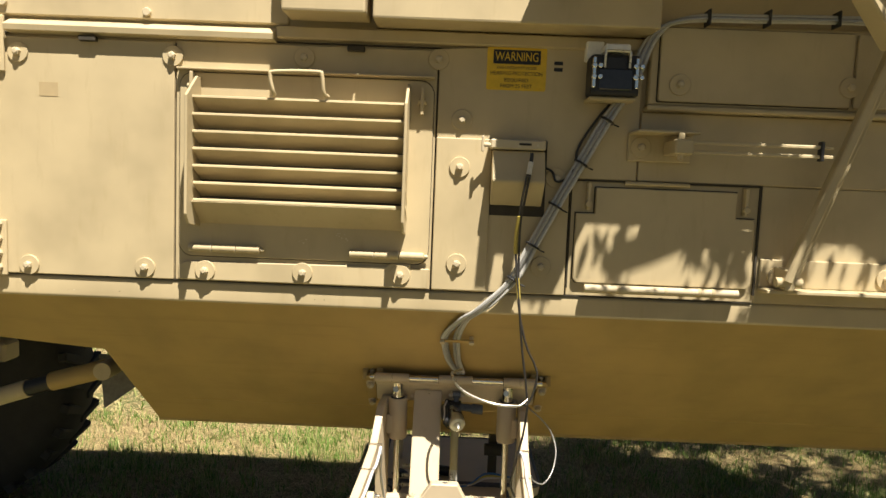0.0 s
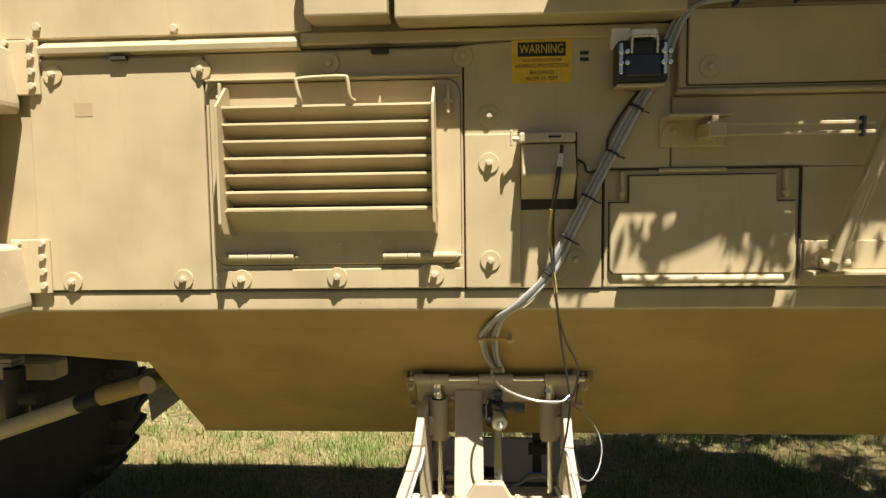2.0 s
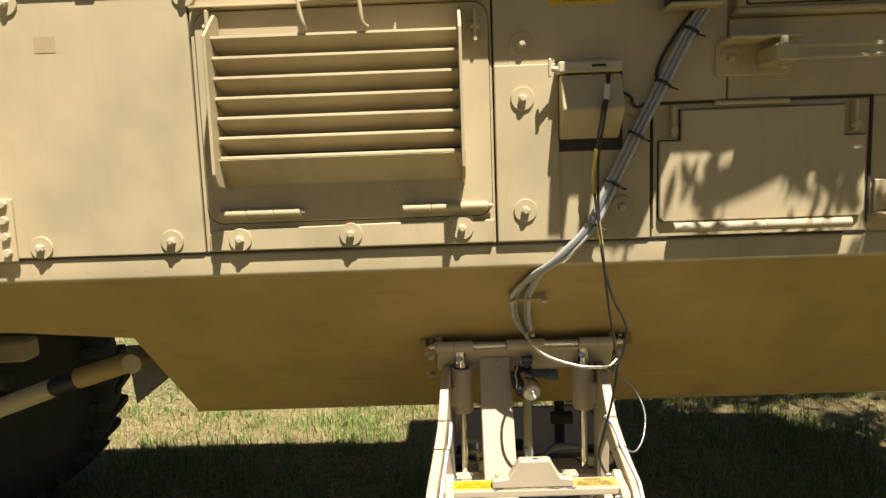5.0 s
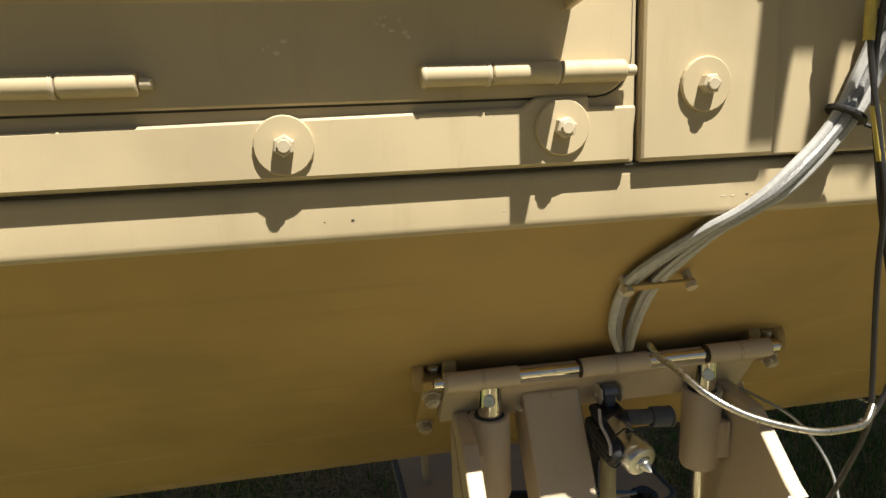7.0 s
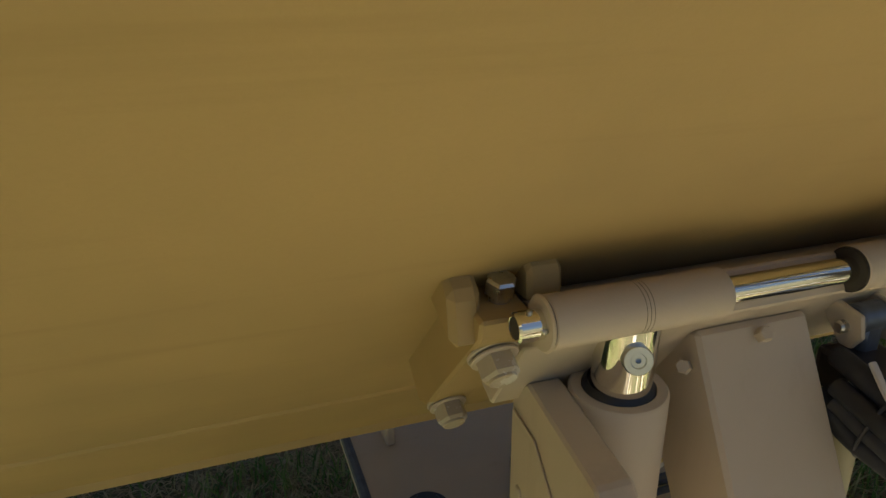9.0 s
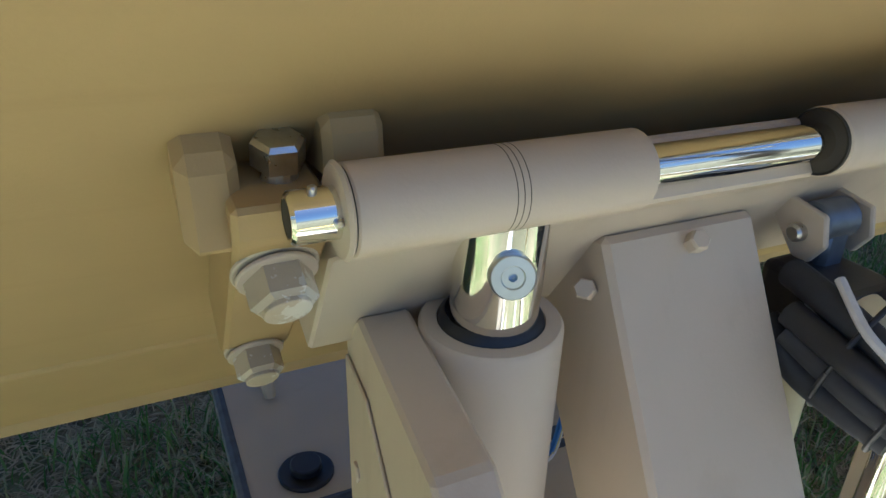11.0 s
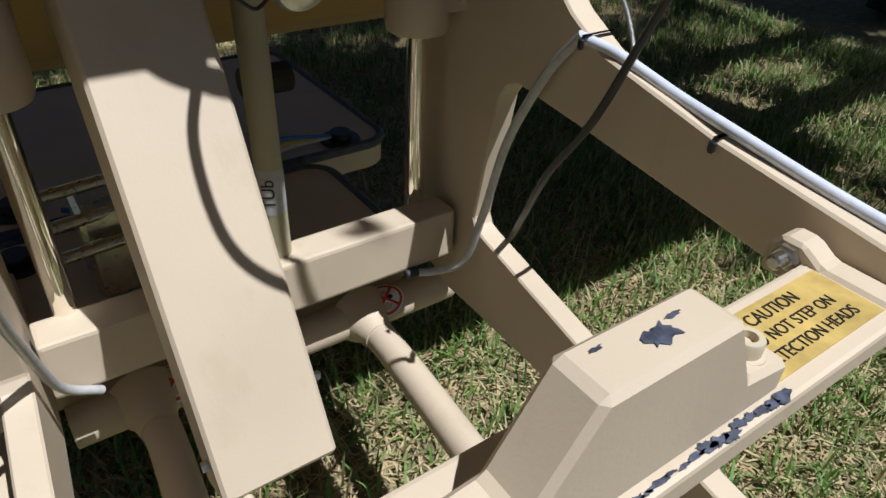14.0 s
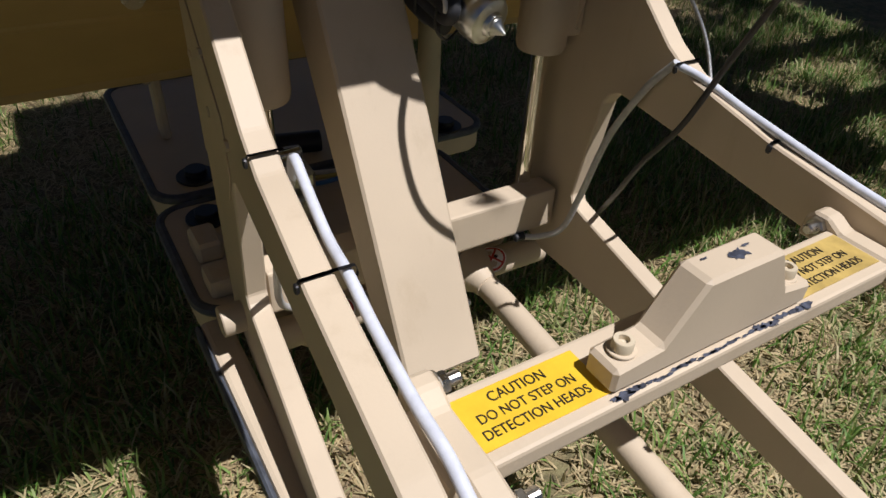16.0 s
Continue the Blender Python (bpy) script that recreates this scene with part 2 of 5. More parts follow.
# ---------------------------------------------------------------- ground
def build_ground():
    n = 90
    bm = bmesh.new()

    def spread(i, lo, mid, hi):
        t = 2 * i / n - 1
        return mid + (hi - mid) * t ** 5 + 3.2 * t if t > 0 else mid - (mid - lo) * (-t) ** 5 + 3.2 * t
    grid = []
    for j in range(n + 1):
        row = []
        for i in range(n + 1):
            x, y = spread(i, -400, 0.2, 400), spread(j, -400, 2.4, 400)
            h = 0.035 * noise.noise((x * 0.9, y * 0.9, 0)) + 0.012 * noise.noise((x * 4, y * 4, 3))
            row.append(bm.verts.new((x, y, h - 0.12)))
        grid.append(row)
    for j in range(n):
        for i in range(n):
            bm.faces.new((grid[j][i], grid[j][i + 1], grid[j + 1][i + 1], grid[j + 1][i]))

    def mat(nt, b):
        v = coords(nt)
        big = noise_tex(nt, v, 2.3, 5, 0.65)
        mid_n = noise_tex(nt, v, 28, 5, 0.7)
        fine = noise_tex(nt, v, 260, 3, 0.7)
        straw = ramp(nt, mid_n, [(0.3, (0.11, 0.08, 0.04)), (0.5, (0.32, 0.24, 0.12)), (0.7, (0.50, 0.40, 0.22))])
        green = ramp(nt, mid_n, [(0.3, (0.06, 0.09, 0.022)), (0.65, (0.15, 0.21, 0.055))])
        col = mix(nt, ramp(nt, big, [(0.40, (0, 0, 0)), (0.58, (0.85, 0.85, 0.85))]), straw, green)
        col = mix(nt, 0.35, col, ramp(nt, fine, [(0.3, (0.03, 0.024, 0.014)), (0.7, (0.28, 0.23, 0.14))]))
        # unseen near ground is darkened so less light bounces up onto the hull
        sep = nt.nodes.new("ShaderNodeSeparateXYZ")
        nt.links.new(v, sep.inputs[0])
        dim_near = node(nt, "ShaderNodeMapRange", From_Min=0.7, From_Max=1.6, To_Min=1.0, To_Max=0.0)
        nt.links.new(sep.outputs["Y"], dim_near.inputs[0])
        col = mix(nt, dim_near.outputs[0], col, ramp(nt, mid_n, [(0.3, (0.04, 0.034, 0.014)), (0.65, (0.105, 0.092, 0.038))]))
        nt.links.new(col, b.inputs["Base Color"])
        b.inputs["Roughness"].default_value = 0.95
        bump(nt, b, fine, 0.8, 0.006)
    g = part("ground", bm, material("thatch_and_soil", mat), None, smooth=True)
    tagged(g, "dry grassy ground with straw thatch and bare soil", "ground", kind="structure")


def ground_height(x, y):
    return 0.035 * noise.noise((x * 0.9, y * 0.9, 0)) + 0.012 * noise.noise((x * 4, y * 4, 3)) - 0.12


build_ground()


def blades(name, count, area, length, width, colours, label, flat=False, seed=1, clump=0.5):
    """Bent grass blades, three quads-to-point each, in one mesh."""
    rng = np.random.default_rng(seed)
    x0, x1, y0, y1 = area
    keep_x, keep_y = [], []
    while len(keep_x) < count:
        xs, ys = rng.uniform(x0, x1, count), rng.uniform(y0, y1, count)
        for x, y in zip(xs, ys):
            d = 0.5 + 0.5 * noise.noise((x * 2.1, y * 2.1, 7 + seed)) + 0.35 * noise.noise((x * 7, y * 7, seed))
            if y > 3.4:
                d = 1.3 * d - 0.28
            if flat:
                d = 1.05 - d
            elif y > 2.9 and x < 1.2 and rng.random() < 0.3:
                continue
            if rng.random() < clump + (1 - clump) * max(0, d) ** 2 * 1.6 and len(keep_x) < count:
                keep_x.append(x)
                keep_y.append(y)
    x, y = np.array(keep_x), np.array(keep_y)
    z = np.array([ground_height(a, b) for a, b in zip(x, y)])
    ang = rng.uniform(0, 2 * np.pi, count)
    L = length * rng.uniform(0.45, 1.25, count)
    w = width * rng.uniform(0.6, 1.3, count)
    lean = (rng.uniform(0.85, 0.99, count) if flat else rng.uniform(0.15, 0.95, count))
    dx, dy = np.cos(ang), np.sin(ang)
    px, py = -dy, dx
    verts = np.zeros((count, 7, 3))
    for k, (s, ws) in enumerate(((0, 0.8), (0.38, 1.0), (0.72, 0.7))):
        out = L * s * lean * (0.35 + 0.65 * s) if not flat else L * s
        up = L * s * np.sqrt(1 - (lean * (0.35 + 0.65 * s)) ** 2) if not flat else L * 0.10 * np.sin(np.pi * s) + 0.006
        for side, j in ((-1, 0), (1, 1)):
            verts[:, 2 * k + j, 0] = x + dx * out + px * side * w * ws / 2
            verts[:, 2 * k + j, 1] = y + dy * out + py * side * w * ws / 2
            verts[:, 2 * k + j, 2] = z + up
    tip = L * lean if not flat else L
    verts[:, 6, 0], verts[:, 6, 1] = x + dx * tip, y + dy * tip
    verts[:, 6, 2] = z + (L * np.sqrt(1 - lean ** 2) * 0.95 if not flat else 0.004)
    base = (np.arange(count) * 7)[:, None]
    quads = np.concatenate([base + np.array([0, 1, 3, 2]), base + np.array([2, 3, 5, 4])]).tolist()
    tris = (base + np.array([4, 5, 6])).tolist()
    me = bpy.data.meshes.new(name)
    me.from_pydata(verts.reshape(-1, 3).tolist(), [], quads + tris)

    def mat(nt, b):
        geo = nt.nodes.new("ShaderNodeNewGeometry")
        col = ramp(nt, geo.outputs["Random Per Island"], colours)
        nt.links.new(col, b.inputs["Base Color"])
        b.inputs["Roughness"].default_value = 0.6
        tr = nt.nodes.new("ShaderNodeBsdfTranslucent")
        nt.links.new(col, tr.inputs["Color"])
        ms = nt.nodes.new("ShaderNodeMixShader")
        ms.inputs[0].default_value = 0.28
        nt.links.new(b.outputs[0], ms.inputs[1])
        nt.links.new(tr.outputs[0], ms.inputs[2])
        nt.links.new(ms.outputs[0], nt.nodes["Material Output"].inputs["Surface"])
    me.materials.append(material(name + "_blades", mat))
    ob = new(name, me)
    tagged(ob, label, "grass", kind="stuff")


GREEN = [(0.0, (0.07, 0.14, 0.022)), (0.35, (0.14, 0.26, 0.04)), (0.6, (0.22, 0.32, 0.075)), (0.78, (0.36, 0.36, 0.15)), (1.0, (0.54, 0.45, 0.25))]
STRAW = [(0.0, (0.24, 0.18, 0.10)), (0.5, (0.50, 0.39, 0.20)), (0.8, (0.62, 0.50, 0.28)), (1.0, (0.28, 0.27, 0.13))]
blades("grass", 58000, (-2.4, 3.2, 1.45, 4.4), 0.075, 0.0046, GREEN, "green tufty summer grass growing through dry thatch", seed=3, clump=0.06)
blades("grass_thatch", 125000, (-2.4, 3.2, 1.45, 4.4), 0.055, 0.0036, STRAW, "dry straw-coloured dead grass lying on soil", flat=True, seed=5, clump=0.35)
blades("grass_far", 15000, (-4.5, 6.5, 4.4, 9.0), 0.10, 0.009, GREEN, "green grass tufts stretching away behind the vehicle", seed=8, clump=0.03)
blades("grass_far_thatch", 46000, (-4.5, 6.5, 4.0, 8.0), 0.09, 0.007, STRAW, "dry grass lying behind the vehicle", flat=True, seed=9, clump=0.3)

# ---------------------------------------------------------------- armoured vehicle
WALL_Y, FACE_Y = 1.975, 1.960
EDGE = (1.968, 1.130)      # y, z of the lower hull edge
KEEL = (2.563, 0.544)
vehicle = thing("armoured_vehicle", (0, 2.6, 0), "tan painted armoured vehicle with bolted side panels and sloped hull", "military vehicle")


def hull_y(z):
    return EDGE[0] + (EDGE[1] - z) * (KEEL[0] - EDGE[0]) / (EDGE[1] - KEEL[1])


def hull_n():
    d = Vector((0, KEEL[0] - EDGE[0], KEEL[1] - EDGE[1])).normalized()
    return Vector((0, d.z, -d.y))


HN = hull_n()
HT = Vector((0, KEEL[0] - EDGE[0], KEEL[1] - EDGE[1])).normalized()


def hull_plate(outline, thick, name, label=""):
    """A plate on the sloped lower hull: outline in x and z of its outer face."""
    bm = bmesh.new()
    outer = [bm.verts.new((x, hull_y(z), z)) for x, z in outline]
    inner = [bm.verts.new(v.co - HN * thick) for v in outer]
    bm.faces.new(outer)
    bm.faces.new(list(reversed(inner)))
    for i in range(len(outer)):
        j = (i + 1) % len(outer)
        bm.faces.new((outer[i], inner[i], inner[j], outer[j]))
    return part(name, bm, PAINT_SHADED, vehicle, label)


XL, XR = -3.2, 2.25
part("side_wall", box(XL, XR, WALL_Y, WALL_Y + 0.05, EDGE[1] + 0.001, 2.35, 0.0), PAINT, vehicle)
part("hull_edge_strip", box(XL, XR, EDGE[0], WALL_Y + 0.02, EDGE[1] - 0.012, 1.184, 0.0115, 4), PAINT, vehicle, smooth=True)
hull_plate([(-1.10, KEEL[1]), (XR, KEEL[1]), (XR, EDGE[1] - 0.001), (XL, EDGE[1] - 0.001), (XL, 0.99), (-1.46, 0.940), (-1.13, 0.903)], 0.03, "lower_hull_plate", "sloped lower hull plate with shade toned into its ochre colour")
part("weld_seam", moved(rod((-0.95, hull_y(0.665), 0.665), (XR, hull_y(0.665), 0.665), 0.012, 24), Matrix.Translation(-HN * 0.0095)), PAINT_SHADED, vehicle, smooth=True)
# far side and belly, roof: closes the body; the unseen roof is shaped for its ground shade
part("belly_plate", box(-1.1, XR, KEEL[0] + 0.002, 2.68, KEEL[1] - 0.012, KEEL[1] + 0.012, 0), PAINT_SHADED, vehicle)
part("far_hull_plate", prism([(2.68, 0.539), (3.2, 1.1), (3.17, 1.11), (2.66, 0.563)], axes((0, 1, 0), (0, 0, 1), (1, 0, 0)), -1.1, XR), PAINT_SHADED, vehicle)
part("roof_shade_profile", prism([(WALL_Y + 0.052, 2.35), (2.25, 2.35), (3.0, 1.74), (3.24, 1.1), (3.205, 1.1), (2.965, 1.71), (2.24, 2.31), (WALL_Y + 0.052, 2.31)], axes((0, 1, 0), (0, 0, 1), (1, 0, 0)), -2.6, XR), PAINT, vehicle)


# unseen block added on the roof to lengthen the shade behind
part("roof_shade_block", prism([(2.03, 2.352), (2.10, 2.74), (2.16, 2.78), (2.82, 2.78), (2.88, 2.74), (2.95, 2.352)], axes((0, 1, 0), (0, 0, 1), (1, 0, 0)), 0.15, XR, 0.01), PAINT, vehicle)
part("rear_bulkhead", prism([(WALL_Y + 0.002, 1.14), (WALL_Y + 0.002, 2.345), (2.25, 2.345), (2.99, 1.735), (3.22, 1.11), (2.67, 0.55), (KEEL[0] + 0.01, 0.55)], axes((0, 1, 0), (0, 0, 1), (1, 0, 0)), XR + 0.001, XR + 0.02), PAINT, vehicle)


def bolt_meshes():
    w = lathe((0, 0, 0), (0, -1, 0), [(0, 0.030), (0.004, 0.030), (0.0055, 0.0288), (0.0055, 0.012), (0.0055, 0.011)], 24)
    mw = bpy.data.meshes.new("washer")
    bmesh.ops.recalc_face_normals(w, faces=w.faces)
    w.to_mesh(mw)
    w.free()
    h = join(hexbolt((0, -0.005, 0), (0, -0.0175, 0), 0.0112), rod((0, -0.017, 0), (0, -0.020, 0), 0.0072, 10))
    mh = bpy.data.meshes.new("bolt_head")
    bmesh.ops.recalc_face_normals(h, faces=h.faces)
    h.to_mesh(mh)
    h.free()
    return mw, mh


WASHER, HEAD = bolt_meshes()
WASHER.materials.append(PAINT)
HEAD.materials.append(PAINT_CHIP)


def wall_bolt(x, z, y=FACE_Y, parent=None):
    link_mesh("washer", WASHER, parent or vehicle, (x, y, z))
    h = link_mesh("bolt", HEAD, parent or vehicle, (x, y, z))
    h.rotation_euler = (0, random.uniform(0, 1), 0)


def panel(name, outline, thick=0.015, mat=None, label="", parent=None, y=WALL_Y, bevel=0.0025):
    return part(name, prism(outline, XZ, -(y - 0.0005), -(y - thick), bevel), mat or PAINT, parent or vehicle, label)


G = 0.0025
panel("side_panel", [(-1.34, 1.187), (-0.80 - G, 1.187), (-0.80 - G, 1.885), (-1.34, 1.885)], label="plain tan side panel with faded stencil patch")
panel("louvre_surround", [(-0.80 + G, 1.187), (-0.03 - G, 1.187), (-0.03 - G, 1.89), (-0.80 + G, 1.89)], 0.012)
panel("centre_panel", [(-0.03 + G, 1.187), (0.372 - G, 1.187), (0.372 - G, 1.535), (0.565 - G, 1.535), (0.565 - G, 1.93), (-0.03 + G, 1.895)])
panel("hatch_surround", [(0.372 + G, 1.187), (0.935, 1.187), (0.935, 1.53), (0.372 + G, 1.53)], 0.008)
panel("rear_panel", [(0.565 + G, 1.535), (1.9, 1.535), (1.9, 1.735), (0.565 + G, 1.735)], 0.012)
panel("rear_lower_panel", [(0.937, 1.187), (1.9, 1.187), (1.9, 1.533), (0.937, 1.533)], 0.008)
panel("corner_panel", [(-0.03 + G, 1.19), (0.135, 1.19), (0.135, 1.64), (-0.03 + G, 1.64)], 0.007, y=FACE_Y, label="small bolted corner panel in sunlight")
part("stencil_patch", box(-1.20, -1.145, FACE_Y - 0.001, FACE_Y, 1.715, 1.755, 0), paint("faded_patch_paint", (0.46, 0.36, 0.21), 0.7, 0.3), vehicle)
for bx, bz in [(-1.261, 1.839), (-0.806, 1.844), (0.044, 1.692), (-0.886, 1.220), (-1.235, 1.214), (0.296, 1.271), (0.327, 1.534), (-0.421, 1.854), (-0.03, 1.863)]:
    wall_bolt(bx, bz)
for bx, bz in [(0.043, 1.555), (0.045, 1.27)]:
    wall_bolt(bx, bz, FACE_Y - 0.007)
for bx, bz in [(0.995, 1.268), (1.316, 1.274)]:
    wall_bolt(bx, bz, 1.955)

# dark joints between the bolted panels
for jx, z0, z1 in ((-0.80, 1.187, 1.885), (-0.03, 1.187, 1.89), (0.372, 1.187, 1.53)):
    part("panel_joint", box(jx - G, jx + G, WALL_Y - 0.0035, WALL_Y - 0.0004, z0, z1, 0), DARK, vehicle)
part("panel_joint", box(-1.34, 0.93, WALL_Y - 0.0105, WALL_Y - 0.0004, 1.1842, 1.1868, 0), DARK, vehicle)
part("panel_joint", box(-1.34, 0.56, WALL_Y - 0.0105, WALL_Y - 0.0004, 1.8955, 1.8985, 0), DARK, vehicle)
# louvre door with hinges
door = panel("louvre_door", round_rect(-0.785, -0.04, 1.262, 1.80, 0.04), 0.006, y=WALL_Y - 0.012, label="hinged louvre door with seven slats")
strip = panel("louvre_lower_strip", [(-0.785, 1.190), (-0.04, 1.190), (-0.035, 1.25), (-0.09, 1.25), (-0.09, 1.262), (-0.15, 1.262), (-0.165, 1.252), (-0.76, 1.245), (-0.785, 1.235)], 0.010, y=WALL_Y - 0.012)
part("door_gap", prism(round_rect(-0.7868, -0.0382, 1.2595, 1.8025, 0.0415), XZ, -(WALL_Y - 0.0122), -(WALL_Y - 0.0140)), DARK, door)
for bx, bz in [(-0.121, 1.230), (-0.412, 1.224), (-0.703, 1.219)]:
    wall_bolt(bx, bz, WALL_Y - 0.022)
LY0, LY1, CHEEK_Y = 1.957, 1.885, 1.848
for i in range(7):
    z = 1.722 - i * 0.0487
    xo = 0.0008 * i
    part("slat", prism([(LY1, z - 0.002), (LY1 + 0.001, z + 0.003), (LY1 + 0.008, z + 0.005), (LY0 - 0.001, z - 0.030), (LY0 - 0.006, z - 0.038)], axes((0, 1, 0), (0, 0, 1), (1, 0, 0)), -0.722 + xo, -0.112 + xo), PAINT, door)
for x0, nm in ((-0.729, "side_cheek"), (-0.117, "side_cheek")):
    part(nm, prism([(LY0, 1.35), (CHEEK_Y + 0.02, 1.362), (CHEEK_Y, 1.39), (CHEEK_Y, 1.722), (LY0 - 0.03, 1.785), (LY0, 1.785)], axes((0, 1, 0), (0, 0, 1), (1, 0, 0)), x0, x0 + 0.008, 0.0015), PAINT, door)
part("bottom_baffle", prism([(LY1, 1.425), (LY1 + 0.004, 1.428), (LY0, 1.365), (LY0, 1.36)], axes((0, 1, 0), (0, 0, 1), (1, 0, 0)), -0.722, -0.112), PAINT, door)
# near-black sheet stands in for the shade between the slats
part("louvre_gap_shade", box(-0.722, -0.112, LY0 - 0.0045, LY0 - 0.002, 1.365, 1.72, 0), DARK, door)
part("handle", sweep([(-0.489, 1.89, 1.735), (-0.490, 1.875, 1.745), (-0.497, 1.87, 1.785), (-0.482, 1.87, 1.797), (-0.367, 1.87, 1.80), (-0.352, 1.87, 1.79), (-0.347, 1.875, 1.745), (-0.337, 1.89, 1.735)], 0.0055, 10, 5), PAINT, door, smooth=True)
for x0, x1 in ((-0.752, -0.539), (-0.274, -0.052)):
    for k in range(3):
        a, b = x0 + (x1 - x0) * k / 3, x0 + (x1 - x0) * (k + 1) / 3
        part("hinge_knuckle", rod((a + 0.001, 1.948, 1.287), (b - 0.001, 1.948, 1.287), 0.0115, 16), PAINT, door, smooth=True)
    for a in (x0 + 0.002, x0 + (x1 - x0) / 3 - 0.006, x0 + 2 * (x1 - x0) / 3 - 0.006):
        part("hinge_weld", rod((a, 1.949, 1.287), (a + 0.006, 1.949, 1.287), 0.0128, 14), PAINT_CHIP, door, smooth=True)
    part("hinge_pin", rod((x1, 1.948, 1.287), (x1 + 0.012, 1.948, 1.287), 0.006, 12), PAINT_CHIP, door, smooth=True)
# lip added to throw the shade along the top of the door
part("shade_lip", box(-0.788, -0.04, 1.936, 1.9628, 1.806, 1.811, 0.001), PAINT, door)
for tx, tz in ((-0.745, 1.77), (-0.073, 1.75)):
    part("latch_tab", join(box(tx - 0.005, tx + 0.005, 1.935, 1.9565, tz - 0.05, tz + 0.03, 0.002), rod((tx - 0.012, 1.945, tz - 0.012), (tx + 0.012, 1.945, tz - 0.012), 0.009, 10)), PAINT, door)

wear_rng = random.Random(21)
for wx, wz, wn_ in ((-0.30, 1.335, 9), (-0.42, 1.318, 4)):
    for k in range(wn_):
        cx, cz, rr = wx + wear_rng.uniform(-0.02, 0.02), wz + wear_rng.uniform(-0.01, 0.01), wear_rng.uniform(0.001, 0.0035)
        bm = bmesh.new()
        bm.faces.new([bm.verts.new((cx + rr * wear_rng.uniform(0.6, 1.6) * math.cos(i * math.pi / 4), WALL_Y - 0.0184, cz + rr * wear_rng.uniform(0.5, 1.1) * math.sin(i * math.pi / 4))) for i in range(8)])
        part("paint_scrape", bm, STRAWPAINT, door)
for k in range(16):
    cx, rr = wear_rng.uniform(-1.2, 0.4), wear_rng.uniform(0.0008, 0.0026)
    bm = bmesh.new()
    bm.faces.new([bm.verts.new((cx + rr * wear_rng.uniform(0.6, 1.8) * math.cos(i * math.pi / 4), EDGE[0] - 0.0004, EDGE[1] + 0.012 + rr * 0.6 * wear_rng.uniform(0.5, 1.1) * math.sin(i * math.pi / 4))) for i in range(8)])
    part("paint_scrape", bm, DARK if k % 3 == 0 else STRAWPAINT, vehicle)

# top ledge, clips, overhanging boxes
part("top_ledge", prism([(WALL_Y, 1.893), (1.935, 1.897), (1.932, 1.915), (WALL_Y, 1.94)], axes((0, 1, 0), (0, 0, 1), (1, 0, 0)), -1.29, -0.505, 0.0015), PAINT, vehicle, "sunlit top ledge")
part("gutter", box(-0.503, 0.60, 1.945, WALL_Y - 0.001, 1.905, 1.94, 0.004), PAINT, vehicle)
part("upper_side_plate", box(XL, -0.47, 1.958, WALL_Y - 0.001, 1.945, 2.34, 0.004), PAINT, vehicle)
for cx in (-1.05, -0.27):
    part("panel_clip", box(cx - 0.025, cx + 0.025, 1.94, 1.959, 1.875, 1.89, 0.002), DARK, vehicle)
for sx, sz in ((-0.88, 1.965), (-1.3, 1.98)):
    part("rivet", rod((sx, 1.958, sz), (sx, 1.947, sz), 0.012, 14), PAINT_CHIP, vehicle)
part("overhead_bin", box(-0.462, -0.232, 1.835, 1.957, 1.957, 2.30, 0.006, 2), PAINT, vehicle, "overhanging tan steel bin with worn lower edge")
part("overhead_bin", box(-0.212, 0.572, 1.835, 1.974, 1.945, 2.30, 0.006, 2), PAINT, vehicle, "overhanging tan steel bin with worn lower edge")
part("upper_cover", box(0.578, 1.9, 1.94, 1.974, 1.755, 1.985, 0.004), PAINT, vehicle)
cover = part("access_cover", prism(round_rect(0.602, 1.150, 1.765, 1.972, 0.006), XZ, -1.9395, -1.928, 0.002), PAINT, vehicle)
part("access_cover", prism(round_rect(1.160, 1.88, 1.765, 1.972, 0.006), XZ, -1.9395, -1.928, 0.002), PAINT, vehicle)
part("cover_gap", prism(round_rect(0.599, 1.153, 1.762, 1.975, 0.006), XZ, -1.9395, -1.9385), DARK, vehicle)
part("cover_rail", box(0.572, 1.9, 1.925, 1.974, 1.738, 1.753, 0.004), PAINT, vehicle)
for bx, bz in [(0.661, 1.812), (1.144, 1.822)]:
    wall_bolt(bx, bz, 1.928)
# unseen plate added to shade the wall: straight front edge, a wider step with two slots at its front end
SHADE_Z = 2.15


def shade_reach(z):
    """Front reach of the added plate whose shade ends at height z on the wall."""
    return FACE_Y - (SHADE_Z - z) / 2.4


step = [(0.33, WALL_Y - 0.001), (0.235, shade_reach(1.62)), (0.255, shade_reach(1.48)), (0.30, shade_reach(1.18)), (0.345, shade_reach(1.18)), (0.335, shade_reach(1.30)), (0.372, shade_reach(1.30)), (0.382, shade_reach(1.18)), (0.405, shade_reach(1.18)), (0.395, shade_reach(1.305)), (0.422, shade_reach(1.305)), (0.432, shade_reach(1.18)), (0.535, shade_reach(1.18)), (0.575, shade_reach(1.385)), (2.24, shade_reach(1.385)), (2.24, WALL_Y - 0.001)]
part("shade_plate", prism(step, XY, SHADE_Z, SHADE_Z + 0.02), PAINT, vehicle)
# box added on top of the plate, out of view
part("unseen_top_box", box(0.62, 2.1, 1.80, 1.974, SHADE_Z + 0.021, 2.45, 0.006), PAINT, vehicle)

